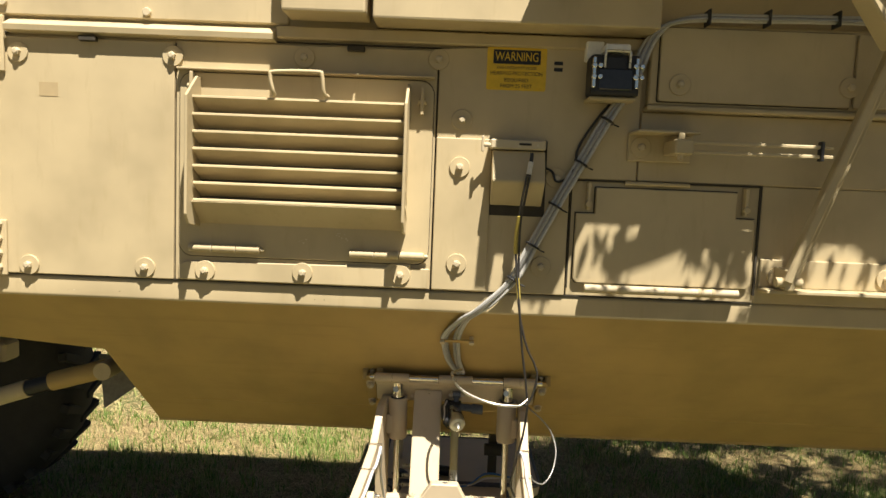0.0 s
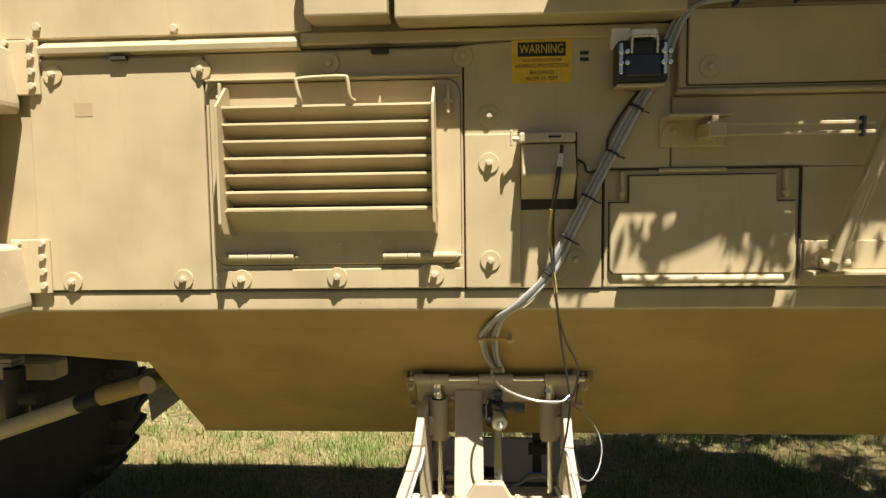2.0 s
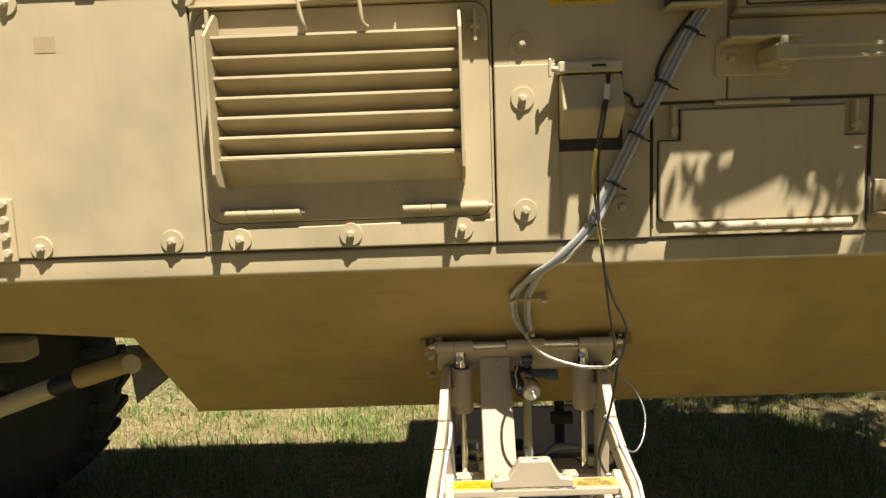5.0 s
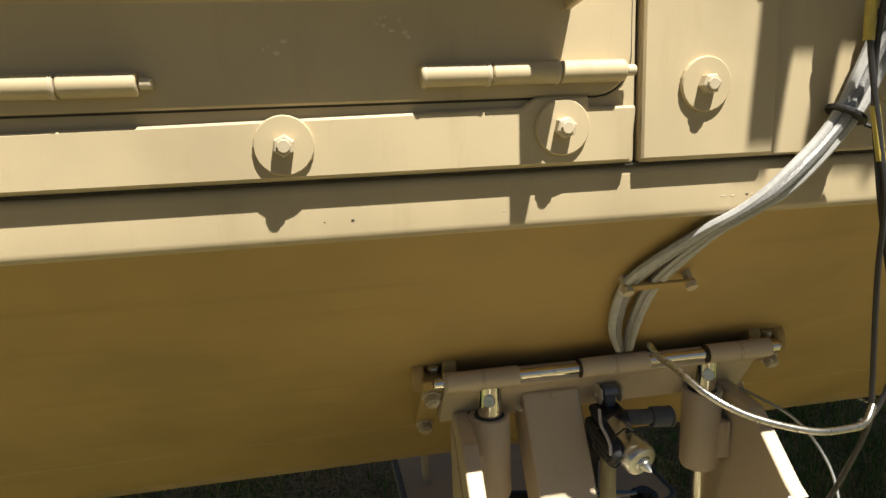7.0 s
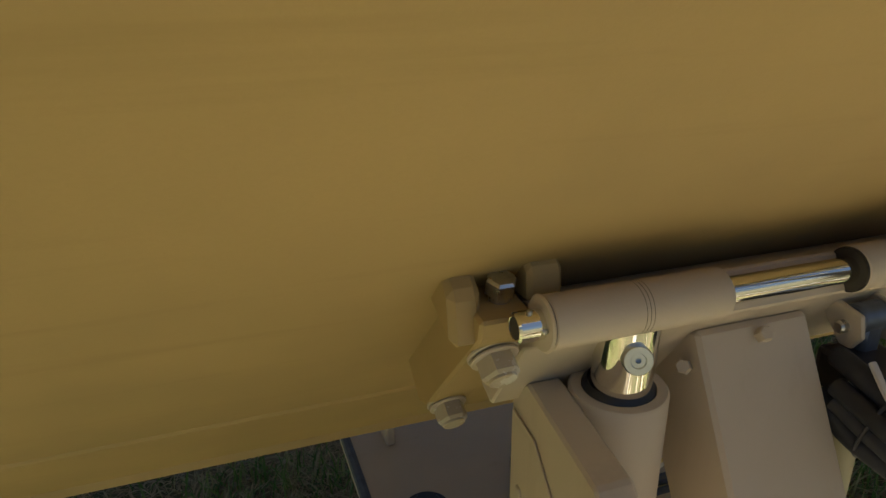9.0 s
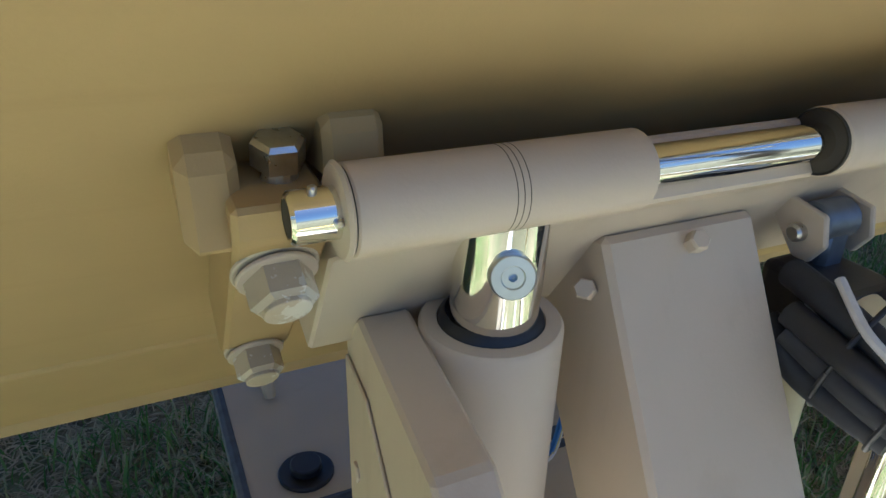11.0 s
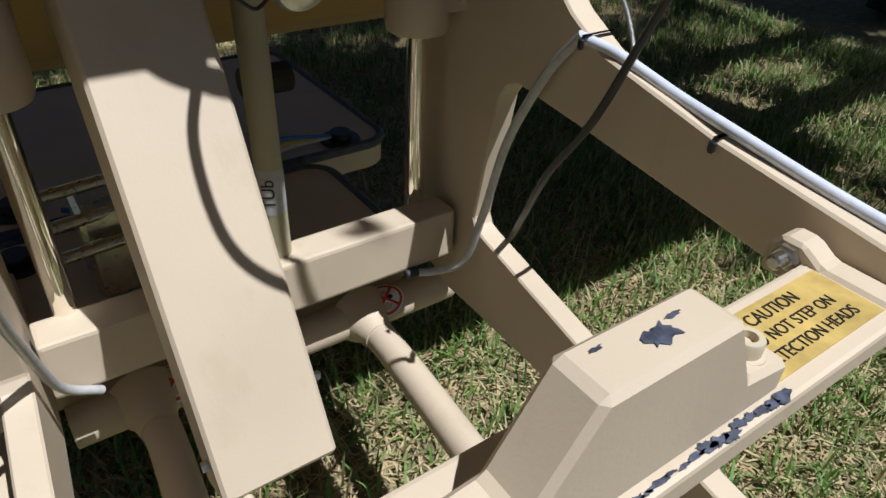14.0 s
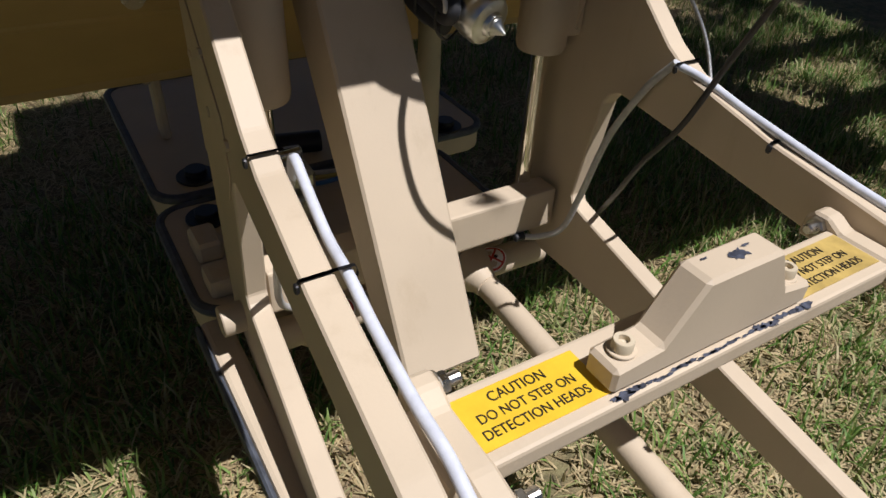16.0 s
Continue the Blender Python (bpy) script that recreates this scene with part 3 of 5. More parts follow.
# hatch with cut corners
hatch = panel("fuel_hatch", [(0.392, 1.24), (0.402, 1.228), (0.905, 1.228), (0.917, 1.24), (0.917, 1.435), (0.862, 1.435), (0.862, 1.512), (0.447, 1.512), (0.447, 1.435), (0.392, 1.435)], 0.014, y=WALL_Y - 0.008, label="notched hatch cover with bottom hinge")
part("hinge_tube", rod((0.425, 1.944, 1.214), (0.88, 1.944, 1.214), 0.0115, 14), PAINT_CHIP, hatch, smooth=True)
for a in (0.52, 0.66, 0.76, 0.80):
    part("hinge_ring", rod((a, 1.944, 1.214), (a + 0.012, 1.944, 1.214), 0.0125, 14), PAINT, hatch, smooth=True)
part("hatch_bar", rod((0.53, 1.955, 1.527), (0.72, 1.955, 1.527), 0.006, 10), PAINT, hatch, smooth=True)
for tx in (0.425, 0.885):
    part("hatch_latch", join(box(tx - 0.005, tx + 0.005, 1.94, 1.967, 1.445, 1.525, 0.002), rod((tx, 1.955, 1.462), (tx, 1.935, 1.462), 0.010, 10)), PAINT, hatch)
grow = [(0.389, 1.238), (0.401, 1.2255), (0.906, 1.2255), (0.920, 1.238), (0.920, 1.438), (0.865, 1.438), (0.865, 1.515), (0.444, 1.515), (0.444, 1.438), (0.389, 1.438)]
part("hatch_gap", prism(grow, XZ, -1.967, -1.9655), DARK, hatch)
part("hatch_frame", join(box(0.374, 0.378, 1.962, 1.967, 1.21, 1.528, 0), box(0.929, 0.935, 1.960, 1.967, 1.21, 1.53, 0), box(0.374, 0.935, 1.960, 1.967, 1.529, 1.534, 0)), DARK, hatch)

# stay bracket with twin rods
brk = part("stay_bracket", box(0.531, 0.715, 1.948, 1.9625, 1.592, 1.676, 0.003), PAINT, vehicle)
wall_bolt(0.567, 1.633, 1.948)
part("bracket_lip", box(0.531, 0.705, 1.850, 1.948, 1.668, 1.676, 0.002), PAINT, brk)
part("clevis_block", join(box(0.632, 0.682, 1.832, 1.948, 1.610, 1.652, 0.004), rod((0.650, 1.845, 1.595), (0.650, 1.845, 1.668), 0.009, 12)), PAINT, brk)
for z in (1.618, 1.644):
    part("stay_rod", box(0.645, 1.068, 1.840, 1.850, z - 0.005, z + 0.005, 0.002), PAINT, brk)
part("stay_clip", box(1.030, 1.040, 1.834, 1.856, 1.606, 1.660, 0.002), BLACK, brk)

# diagonal support strut
strut = part("support_strut", moved(box(-0.024, 0.024, -0.012, 0.012, 0, 0.85, 0.004), aim((0.990, 1.89, 1.262), (1.262, 1.84, 2.075))[0]), PAINT, vehicle, "diagonal sunlit tan steel strut")
part("strut_rib", moved(box(0.006, 0.022, -0.03, -0.011, 0, 0.66, 0.003), aim((0.990, 1.89, 1.262), (1.262, 1.84, 2.075))[0]), PAINT, strut)
part("pivot_lug", join(box(0.985, 1.012, 1.875, 1.955, 1.237, 1.30, 0.004), rod((0.96, 1.89, 1.262), (1.035, 1.89, 1.262), 0.014, 14)), PAINT, strut)
part("upper_strut", moved(box(-0.03, 0.03, -0.018, 0.018, 0, 0.35, 0.004), aim((1.155, 1.76, 1.905), (0.96, 1.70, 2.12))[0]), PAINT, strut)
part("pivot_bolt", rod((1.155, 1.74, 1.90), (1.155, 1.715, 1.90), 0.014, 12), STEEL, strut)
part("lower_rail", box(0.945, 1.9, 1.90, 1.966, 1.225, 1.236, 0.002), PAINT, vehicle)
part("lower_rail_back", box(0.945, 1.9, 1.955, 1.966, 1.237, 1.32, 0.002), PAINT, vehicle)

# hinge lugs at the front
for z0, z1, lz in ((1.73, 1.93, 1.83), (1.13, 1.335, 1.25)):
    lug = part("hinge_lug", prism([(-1.66, z0), (-1.37, z0 - 0.005), (-1.365, z0 + 0.02), (-1.385, z1 - 0.01), (-1.45, z1), (-1.66, z1 - 0.03)], XZ, -1.957, -1.80, 0.006), PAINT_CHIP, vehicle, "welded door hinge lug with thick bead")
    part("lug_plate", box(-1.42, -1.298, 1.948, 1.9595, z0 + 0.05, z1 + 0.012, 0.003), PAINT, lug)
    for k in range(4):
        part("plate_bolt", rod((-1.318, 1.948, z0 + 0.075 + k * 0.043), (-1.318, 1.936, z0 + 0.075 + k * 0.043), 0.011, 8), PAINT_CHIP, lug)
    for wx, wz, wr in ((-1.40, z1 - 0.012, 0.012), (-1.385, z0 + 0.035, 0.010), (-1.43, z0 + 0.012, 0.014)):
        part("worn_rim", rod((wx - 0.03, 1.802, wz), (wx + 0.015, 1.800, wz + 0.004), wr * 0.35, 8), STRAWPAINT, lug, smooth=True)
    for k in range(2):
        part("plate_bolt", rod((-1.395, 1.948, z0 + 0.075 + k * 0.129), (-1.395, 1.936, z0 + 0.075 + k * 0.129), 0.011, 8), PAINT_CHIP, lug)
    part("lug_boss", hollow((-1.46, 1.81, lz), (-1.46, 1.765, lz), 0.035, 0.017), PAINT_CHIP, lug, smooth=True)
part("front_door_skin", box(-2.6, -1.44, 1.84, 1.90, 1.20, 1.72, 0.01), PAINT, vehicle)


# warning sign
def warning_sign():
    s = part("warning_sign", prism(round_rect(0.110, 0.283, 1.783, 1.905, 0.006), XZ, -1.9598, -1.9585), YELLOW, vehicle, "yellow hearing protection warning label")
    face = axes((1, 0, 0), (0, 0, 1), (0, -1, 0))

    def put(txt, size, z, mat, w, y=1.9581):
        m = face.copy()
        m.translation = Vector((0.1965, y, z))
        text_mesh("sign_text", txt, size, mat, s, m, width=w)
    part("sign_band", box(0.128, 0.265, 1.958, 1.9584, 1.858, 1.898, 0), INK, s)
    put("WARNING", 0.036, 1.878, YELLOW, 0.125, 1.9576)
    put("HIGH INTENSITY NOISE", 0.011, 1.847, INK, 0.115)
    put("HEARING PROTECTION", 0.016, 1.831, INK, 0.15)
    put("REQUIRED", 0.015, 1.812, INK, 0.068)
    put("FROM 25 FEET", 0.015, 1.795, INK, 0.092)


warning_sign()
for z in (1.865, 1.847):
    part("slot_vent", box(0.305, 0.33, 1.9585, 1.9598, z - 0.005, z + 0.005, 0), INK, vehicle)


# floodlight
def floodlight():
    t = thing("floodlight", (0.465, 1.955, 1.83), "black and chrome work light bolted on panel", "lamp")
    part("housing", box(0.395, 0.53, 1.862, 1.945, 1.765, 1.878, 0.010, 2), BLACK, t)
    part("lens", box(0.415, 0.51, 1.856, 1.863, 1.78, 1.838, 0.003), LENS, t)
    part("base_plate", box(0.395, 0.525, 1.875, 1.9595, 1.754, 1.764, 0.003), PAINT, t)
    part("top_bracket", join(box(0.430, 0.50, 1.86, 1.9595, 1.886, 1.906, 0.004), box(0.39, 0.44, 1.925, 1.9595, 1.87, 1.925, 0.003)), WHITE, t)
    part("bail_wire", sweep([(0.43, 1.855, 1.84), (0.43, 1.85, 1.878), (0.437, 1.85, 1.884), (0.49, 1.85, 1.884), (0.497, 1.85, 1.878), (0.497, 1.855, 1.84)], 0.004, 8, 4), STEEL, t, smooth=True)
    for x in (0.402, 0.418, 0.515, 0.533):
        for z in (1.815, 1.845):
            part("clamp_screw", rod((x, 1.868, z), (x, 1.850, z), 0.0068, 12), CHROME, t, smooth=True)
    for x in (0.402, 0.520):
        part("clamp_rod", rod((x, 1.858, 1.785), (x, 1.858, 1.868), 0.006, 10), CHROME, t, smooth=True)


floodlight()


# socket box in a recess
def socket_box():
    t = thing("socket_box", (0.21, 1.95, 1.53), "tan hooded cable socket box in dark recess", "junction box")
    # flat near-black plate paints the shade of the recess
    part("recess_shade", prism(round_rect(0.122, 0.298, 1.418, 1.642, 0.004), XZ, -1.9598, -1.9585), DARK, t)
    part("hood", prism([(1.958, 1.450), (1.950, 1.448), (1.888, 1.512), (1.884, 1.520), (1.922, 1.607), (1.958, 1.607)], axes((0, 1, 0), (0, 0, 1), (1, 0, 0)), 0.136, 0.287, 0.003), PAINT, t)
    part("clamp_bar", box(0.128, 0.287, 1.905, 1.958, 1.61, 1.638, 0.004), PAINT_CHIP, t)
    part("slot", box(0.21, 0.245, 1.903, 1.906, 1.622, 1.628, 0), INK, t)
    part("wing_screw", join(rod((0.128, 1.915, 1.62), (0.105, 1.90, 1.62), 0.007, 10), box(0.102, 0.11, 1.895, 1.905, 1.60, 1.645, 0.002)), PAINT_CHIP, t)


socket_box()


# cables on the hull
def slope_pt(x, z, off=0.0):
    p = Vector((x, hull_y(z), z)) + HN * off
    return tuple(p)


def cable_bundle():
    t = thing("cable_bundle", (0.3, 1.95, 1.4), "grey and black cables strapped together along hull side", "cable")
    core = [(2.2, 1.90, 2.01), (1.16, 1.905, 2.003), (0.887, 1.905, 1.998), (0.66, 1.91, 1.990), (0.575, 1.925, 1.94), (0.52, 1.93, 1.80), (0.46, 1.93, 1.704), (0.394, 1.935, 1.579), (0.327, 1.937, 1.453), (0.267, 1.94, 1.334), (0.215, 1.938, 1.231)]
    offs = [(-0.016, 0), (-0.006, -0.007), (0.005, 0.002), (0.014, -0.004)]
    fan = [-0.016, -0.005, 0.020, 0.032]
    for i, (ox, oy) in enumerate(offs):
        pts = [(x + ox, y + oy, z + 0.4 * ox) for x, y, z in core]
        pts += [(0.150 + ox * 0.8, 1.942 + oy, 1.160), (0.112 + ox * 0.6, 1.955 + oy * 0.5, 1.127), (0.075 + ox * 0.8, 1.983, 1.095), (0.034 + fan[i], *slope_pt(0, 1.045, 0.012)[1:]), (0.032 + fan[i], *slope_pt(0, 1.0, 0.010)[1:]), (0.045 + fan[i] * 0.8, *slope_pt(0, 0.94, 0.018)[1:]), (0.075 + fan[i] * 0.4, *slope_pt(0, 0.885, 0.02)[1:])]
        part("cable", sweep(pts, 0.0062, 8, 6), (CABLE_GREY, CABLE_STEEL, CABLE_STEEL, CABLE_GREY)[i], t, smooth=True)
    part("thin_cable", sweep([(0.50, 1.955, 1.79), (0.43, 1.95, 1.70), (0.385, 1.95, 1.62), (0.385, 1.94, 1.57)], 0.004, 8), CABLE_BLACK, t, smooth=True)
    part("thin_cable", sweep([(0.29, 1.95, 1.565), (0.315, 1.945, 1.55), (0.325, 1.94, 1.525), (0.35, 1.94, 1.53), (0.375, 1.93, 1.56)], 0.0035, 8), CABLE_BLACK, t, smooth=True)
    for x, z in ((0.887, 1.999), (1.08, 2.003), (0.72, 1.995)):
        part("cable_tie", box(x - 0.003, x + 0.003, 1.885, 1.93, z - 0.022, z + 0.022, 0.002), BLACK, t)
    for x, y, z in core[6:]:
        d = Vector((0.06, 0, 0.11)).normalized()
        b = rod(Vector((x, y, z)) - d * 0.003, Vector((x, y, z)) + d * 0.003, 0.0235, 16)
        part("cable_tie", b, BLACK, t)
        part("tie_tail", rod((x + 0.02, y - 0.006, z - 0.012), (x + 0.034, y - 0.012, z - 0.018), 0.0025, 6), BLACK, t)
    # clamp bar on the slope
    m = axes((1, 0, 0), tuple(-HT), tuple(HN), slope_pt(0.059, 1.023, 0.0))
    part("clamp_bar", moved(box(-0.052, 0.052, -0.007, 0.007, 0.014, 0.019, 0.001), m), PAINT_SHADED, t)
    for dx in (-0.046, 0.046):
        part("clamp_screw", moved(lathe((dx, 0, 0.0), (dx, 0, 1), [(0, 0.007), (0.014, 0.007), (0.019, 0.0085), (0.026, 0.0085)], 6), m), PAINT_CHIP, t)


cable_bundle()


def loose_wires():
    t = thing("loose_wires", (0.23, 1.93, 1.3), "thin black wires hanging from socket to frame", "wire")
    part("wire", sweep([(0.243, 1.88, 1.60), (0.240, 1.878, 1.57), (0.228, 1.88, 1.50), (0.219, 1.90, 1.42), (0.215, 1.915, 1.33), (0.228, 1.90, 1.20), (0.234, 1.893, 1.14), (0.246, 1.905, 1.04), (0.268, 1.920, 0.905), (0.274, 1.925, 0.85), (0.270, 1.950, 0.77), (0.262, 1.975, 0.70), (0.250, 2.00, 0.622), (0.249, 2.04, 0.555), (0.285, 2.10, 0.467), (0.330, 2.165, 0.385), (0.338, 2.20, 0.345)], 0.0034, 8), CABLE_BLACK, t, smooth=True)
    part("wire", sweep([(0.247, 1.88, 1.60), (0.243, 1.876, 1.55), (0.232, 1.885, 1.47), (0.224, 1.90, 1.40), (0.226, 1.915, 1.28), (0.232, 1.90, 1.15), (0.258, 1.90, 1.045), (0.285, 1.908, 0.99), (0.296, 1.911, 0.954), (0.290, 1.917, 0.905), (0.275, 1.92, 0.865), (0.25, 1.915, 0.858)], 0.0034, 8), CABLE_BLACK, t, smooth=True)
    part("heat_shrink", sweep([(0.219, 1.899, 1.42), (0.215, 1.914, 1.36), (0.216, 1.916, 1.31)], 0.0060, 8), YEL_WIRE, t, smooth=True)
    part("heat_shrink", sweep([(0.224, 1.908, 1.24), (0.230, 1.899, 1.18)], 0.0050, 8, 1), YEL_WIRE, t, smooth=True)
    part("white_sleeve", sweep([(0.243, 1.878, 1.575), (0.238, 1.875, 1.54)], 0.0075, 8, 1), WHITE_WIRE, t, smooth=True)


loose_wires()

for yy in (2.35, 2.85):
    part("chassis_rail", box(XR + 0.002, 4.6, yy, yy + 0.09, 0.75, 0.93, 0.006), PAINT, vehicle)
part("rear_pipe", rod((XR + 0.002, 2.15, 1.45), (4.6, 2.15, 1.45), 0.03, 14), PAINT, vehicle, smooth=True)


# ---------------------------------------------------------------- unseen tree added beside the vehicle to cast shade
def shade_spot(x, y, z, height):
    """Where something at this height must hang to shade the place x, y, z."""
    k = (height - z) / SUN_DIR.z
    return Vector((x, y, z)) + SUN_DIR * k


def shade_tree():
    rng = np.random.default_rng(17)
    t = thing("tree", (3.9, -1.3, -0.12), "unseen leafy tree added to shade the vehicle and ground", "tree")
    fork = Vector((3.8, -1.2, 2.6))
    part("trunk", join(lathe((3.9, -1.3, -0.2), (3.8, -1.2, 2.6), [(0, 0.26), (0.25, 0.19), (1.2, 0.165), (2.85, 0.14)], 18), sweep([fork, (3.7, -1.0, 3.6), (3.5, -0.6, 4.9), (3.3, -0.4, 6.4)], 0.09, 10, 5)), BARK, t, smooth=True)
    clumps = []
    # low bough in front of the wall, clumps hung where their shade is wanted
    for x, z, r, n in ((0.46, 1.27, 0.07, 16), (0.53, 1.32, 0.06, 16), (0.50, 1.20, 0.05, 7), (0.80, 1.36, 0.07, 40), (0.85, 1.28, 0.05, 22), (0.74, 1.37, 0.05, 18), (0.93, 1.24, 0.05, 10), (1.02, 1.37, 0.10, 26), (1.25, 1.38, 0.10, 24), (1.5, 1.34, 0.16, 60), (0.60, 1.15, 0.05, 6), (0.95, 1.16, 0.07, 8), (0.30, 1.155, 0.06, 6)):
        clumps.append((shade_spot(x, FACE_Y, z, rng.uniform(2.65, 3.0)), r, n, 0.055))
    for x, y, z in ((1.04, 1.88, 1.42), (1.10, 1.87, 1.58), (1.16, 1.86, 1.74)):
        clumps.append((shade_spot(x, y, z, 2.9), 0.10, 26, 0.055))
    for _ in range(16):
        clumps.append((shade_spot(rng.uniform(1.0, 2.4), rng.uniform(2.2, 2.6), -0.12, rng.uniform(3.6, 4.4)), rng.uniform(0.10, 0.2), 30, 0.075))
    # high crown over the rear of the vehicle, placed to dapple the ground
    for _ in range(470):
        gx, gy = rng.uniform(-0.2, 5.2), rng.uniform(2.55, 6.2)
        if gx < 1.4 and gy < 3.6 or gx < 0.4 and gy < 4.2 and rng.random() < 0.4:
            continue
        if abs(gx - 2.25) < 0.35 and 2.5 < gy < 3.25 and rng.random() < 0.75:
            continue
        clumps.append((shade_spot(gx, gy, -0.12, rng.uniform(3.9, 6.2)), rng.uniform(0.16, 0.38), int(rng.uniform(55, 110)), 0.085))
    # crown round the trunk
    for _ in range(40):
        clumps.append((Vector((rng.uniform(3.4, 4.9), rng.uniform(-2.3, -0.9), rng.uniform(4.9, 7.1))), rng.uniform(0.25, 0.5), 60, 0.085))
    centres, sizes = [], []
    for c, r, n, size in clumps:
        d = rng.normal(size=(n, 3))
        d /= np.linalg.norm(d, axis=1)[:, None]
        centres.append(np.array(c) + d * r * rng.uniform(0.2, 1.0, n)[:, None] * np.array([1, 1, 0.7]))
        sizes.append(size * rng.uniform(0.6, 1.25, n))
    c, size = np.concatenate(centres), np.concatenate(sizes)
    n = len(c)
    u = rng.normal(size=(n, 3)) * np.array([1, 1, 0.7]) - np.array([0, 0, 0.5])
    u /= np.linalg.norm(u, axis=1)[:, None]
    w = np.cross(u, rng.normal(size=(n, 3)) * np.array([0.5, 0.5, 1]))
    w /= np.linalg.norm(w, axis=1)[:, None]
    shape = ((0, 0), (0.3, 0.2), (0.6, 0.19), (1, 0), (0.6, -0.19), (0.3, -0.2))
    verts = np.stack([c + u * (size * a)[:, None] + w * (size * b)[:, None] for a, b in shape], axis=1).reshape(-1, 3)
    base = np.arange(n) * 6
    me = bpy.data.meshes.new("crown")
    me.from_pydata(verts.tolist(), [], [[b, b + 1, b + 2, b + 3, b + 4, b + 5] for b in base.tolist()])
    me.materials.append(LEAF)
    link_mesh("crown", me, t, (0, 0, 0), "many small green leaves")
    low = shade_spot(0.5, FACE_Y, 1.28, 2.85)
    boughs = [[fork, (3.2, -0.2, 3.2), (2.2, 0.9, 3.25), (1.5, 1.3, 3.05), low]]
    for x, y, z in ((4.6, 1.2, 5.2), (3.2, 1.6, 5.4), (2.6, 0.8, 5.0), (4.4, 2.4, 5.6)):
        boughs.append([(3.6, -0.8, 4.2), (0.5 * (3.6 + x), 0.5 * y - 0.3, z - 0.4), (x, y, z)])
    for k, pts in enumerate(boughs):
        part("bough", sweep(pts, 0.022 if k == 0 else 0.045, 8, 6), BARK, t, smooth=True)


shade_tree()


# ---------------------------------------------------------------- front running gear
def wheel(name, x, y):
    w = thing(name, (x, y + 0.17, -0.1), "large dark off-road tyre on tan rim, in shade", "wheel", "road wheels")
    c = Vector((x, y, 0.49))
    prof = [(0.0, 0.33), (0.0, 0.50), (0.03, 0.565), (0.07, 0.595), (0.17, 0.605), (0.27, 0.595), (0.31, 0.565), (0.34, 0.50), (0.34, 0.33)]
    part("tyre", lathe(c, c + Vector((0, 1, 0)), prof, 64), TYRE, w, smooth=True)
    for i in range(30):
        a = 2 * math.pi * i / 30
        for s in (0.01, 0.18):
            lugm = Matrix.Translation(c) @ Matrix.Rotation(a + (0.1 if s > 0.1 else 0), 4, "Y") @ Matrix.Translation((0.588, s + 0.075, 0)) @ Matrix.Rotation(0.35 if s > 0.1 else -0.35, 4, "X")
            part("tread_lug", moved(box(-0.02, 0.022, -0.075, 0.075, -0.022, 0.022, 0.006), lugm), TYRE, w)
    part("rim", lathe(c + Vector((0, 0.02, 0)), c + Vector((0, 1, 0)), [(0, 0.33), (0.0, 0.30), (0.06, 0.27), (0.06, 0.10), (-0.03, 0.09), (-0.03, 0.0001)], 40), PAINT, w, smooth=True)
    for i in range(8):
        a = 2 * math.pi * i / 8
        p = c + Vector((0.17 * math.cos(a), 0.08, 0.17 * math.sin(a)))
        part("wheel_nut", hexbolt(p, p - Vector((0, 0.035, 0)), 0.018), PAINT_CHIP, w)


wheel("front_wheel", -2.33, 3.02)
wheel("rear_wheel", 4.05, 3.05)


def running_gear():
    t = part("steering_ram", rod((-2.3, 2.45, 0.42), (-1.55, 2.45, 0.675), 0.034, 20), PAINT, vehicle, "tan hydraulic ram with black gland", smooth=True)
    part("ram_gland", rod((-1.55, 2.45, 0.675), (-1.46, 2.45, 0.705), 0.031, 20), BLACK, t, smooth=True)
    part("ram_sleeve", rod((-1.46, 2.45, 0.705), (-1.25, 2.45, 0.765), 0.036, 20), PAINT_SHADED, t, smooth=True)
    part("ram_eye", rod((-1.245, 2.40, 0.765), (-1.245, 2.50, 0.765), 0.034, 18), PAINT, t, smooth=True)
    part("mud_flap", prism([(-1.33, 0.79), (-1.20, 0.79), (-1.17, 0.68), (-1.31, 0.575)], XZ, -2.56, -2.545), plain("grey_flap_rubber", (0.16, 0.15, 0.14), 0.7), vehicle)
    ax = part("axle_beam", box(-2.6, -1.75, 2.62, 2.72, 0.72, 0.80, 0.01), PAINT, vehicle)
    part("axle_hub", lathe((-2.26, 2.78, 0.49), (-2.26, 3.06, 0.49), [(0, 0.06), (0.02, 0.09), (0.15, 0.12), (0.28, 0.12)], 24), PAINT, ax, smooth=True)
    for k in range(4):
        part("leaf_spring", box(-2.45, -1.86, 2.52, 2.60, 0.765 + 0.018 * k, 0.780 + 0.018 * k, 0.002), PAINT_CHIP, ax)
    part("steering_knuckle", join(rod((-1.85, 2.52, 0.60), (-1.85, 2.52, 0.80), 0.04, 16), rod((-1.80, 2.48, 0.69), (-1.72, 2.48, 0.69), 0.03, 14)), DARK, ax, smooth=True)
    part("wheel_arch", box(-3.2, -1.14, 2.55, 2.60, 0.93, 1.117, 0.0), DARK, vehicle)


running_gear()

# ---------------------------------------------------------------- folding detector frame
FO = Vector((0.03, 2.205, 0.0))
FU, FV = Vector((1, 0, 0)), Vector((0, -1, 0))
FRAME = Matrix((FU, -FV, Vector((0, 0, 1)))).transposed().to_4x4()
FRAME.translation = FO


def L(p, q, z):
    """Frame place: p along the hinge, q outwards from it, z up."""
    return FO + FU * p + FV * q + Vector((0, 0, z))


def fbox(p0, p1, q0, q1, z0, z1, bevel=0.003, seg=1):
    return moved(box(p0, p1, -q1, -q0, z0, z1, bevel, seg), FRAME)


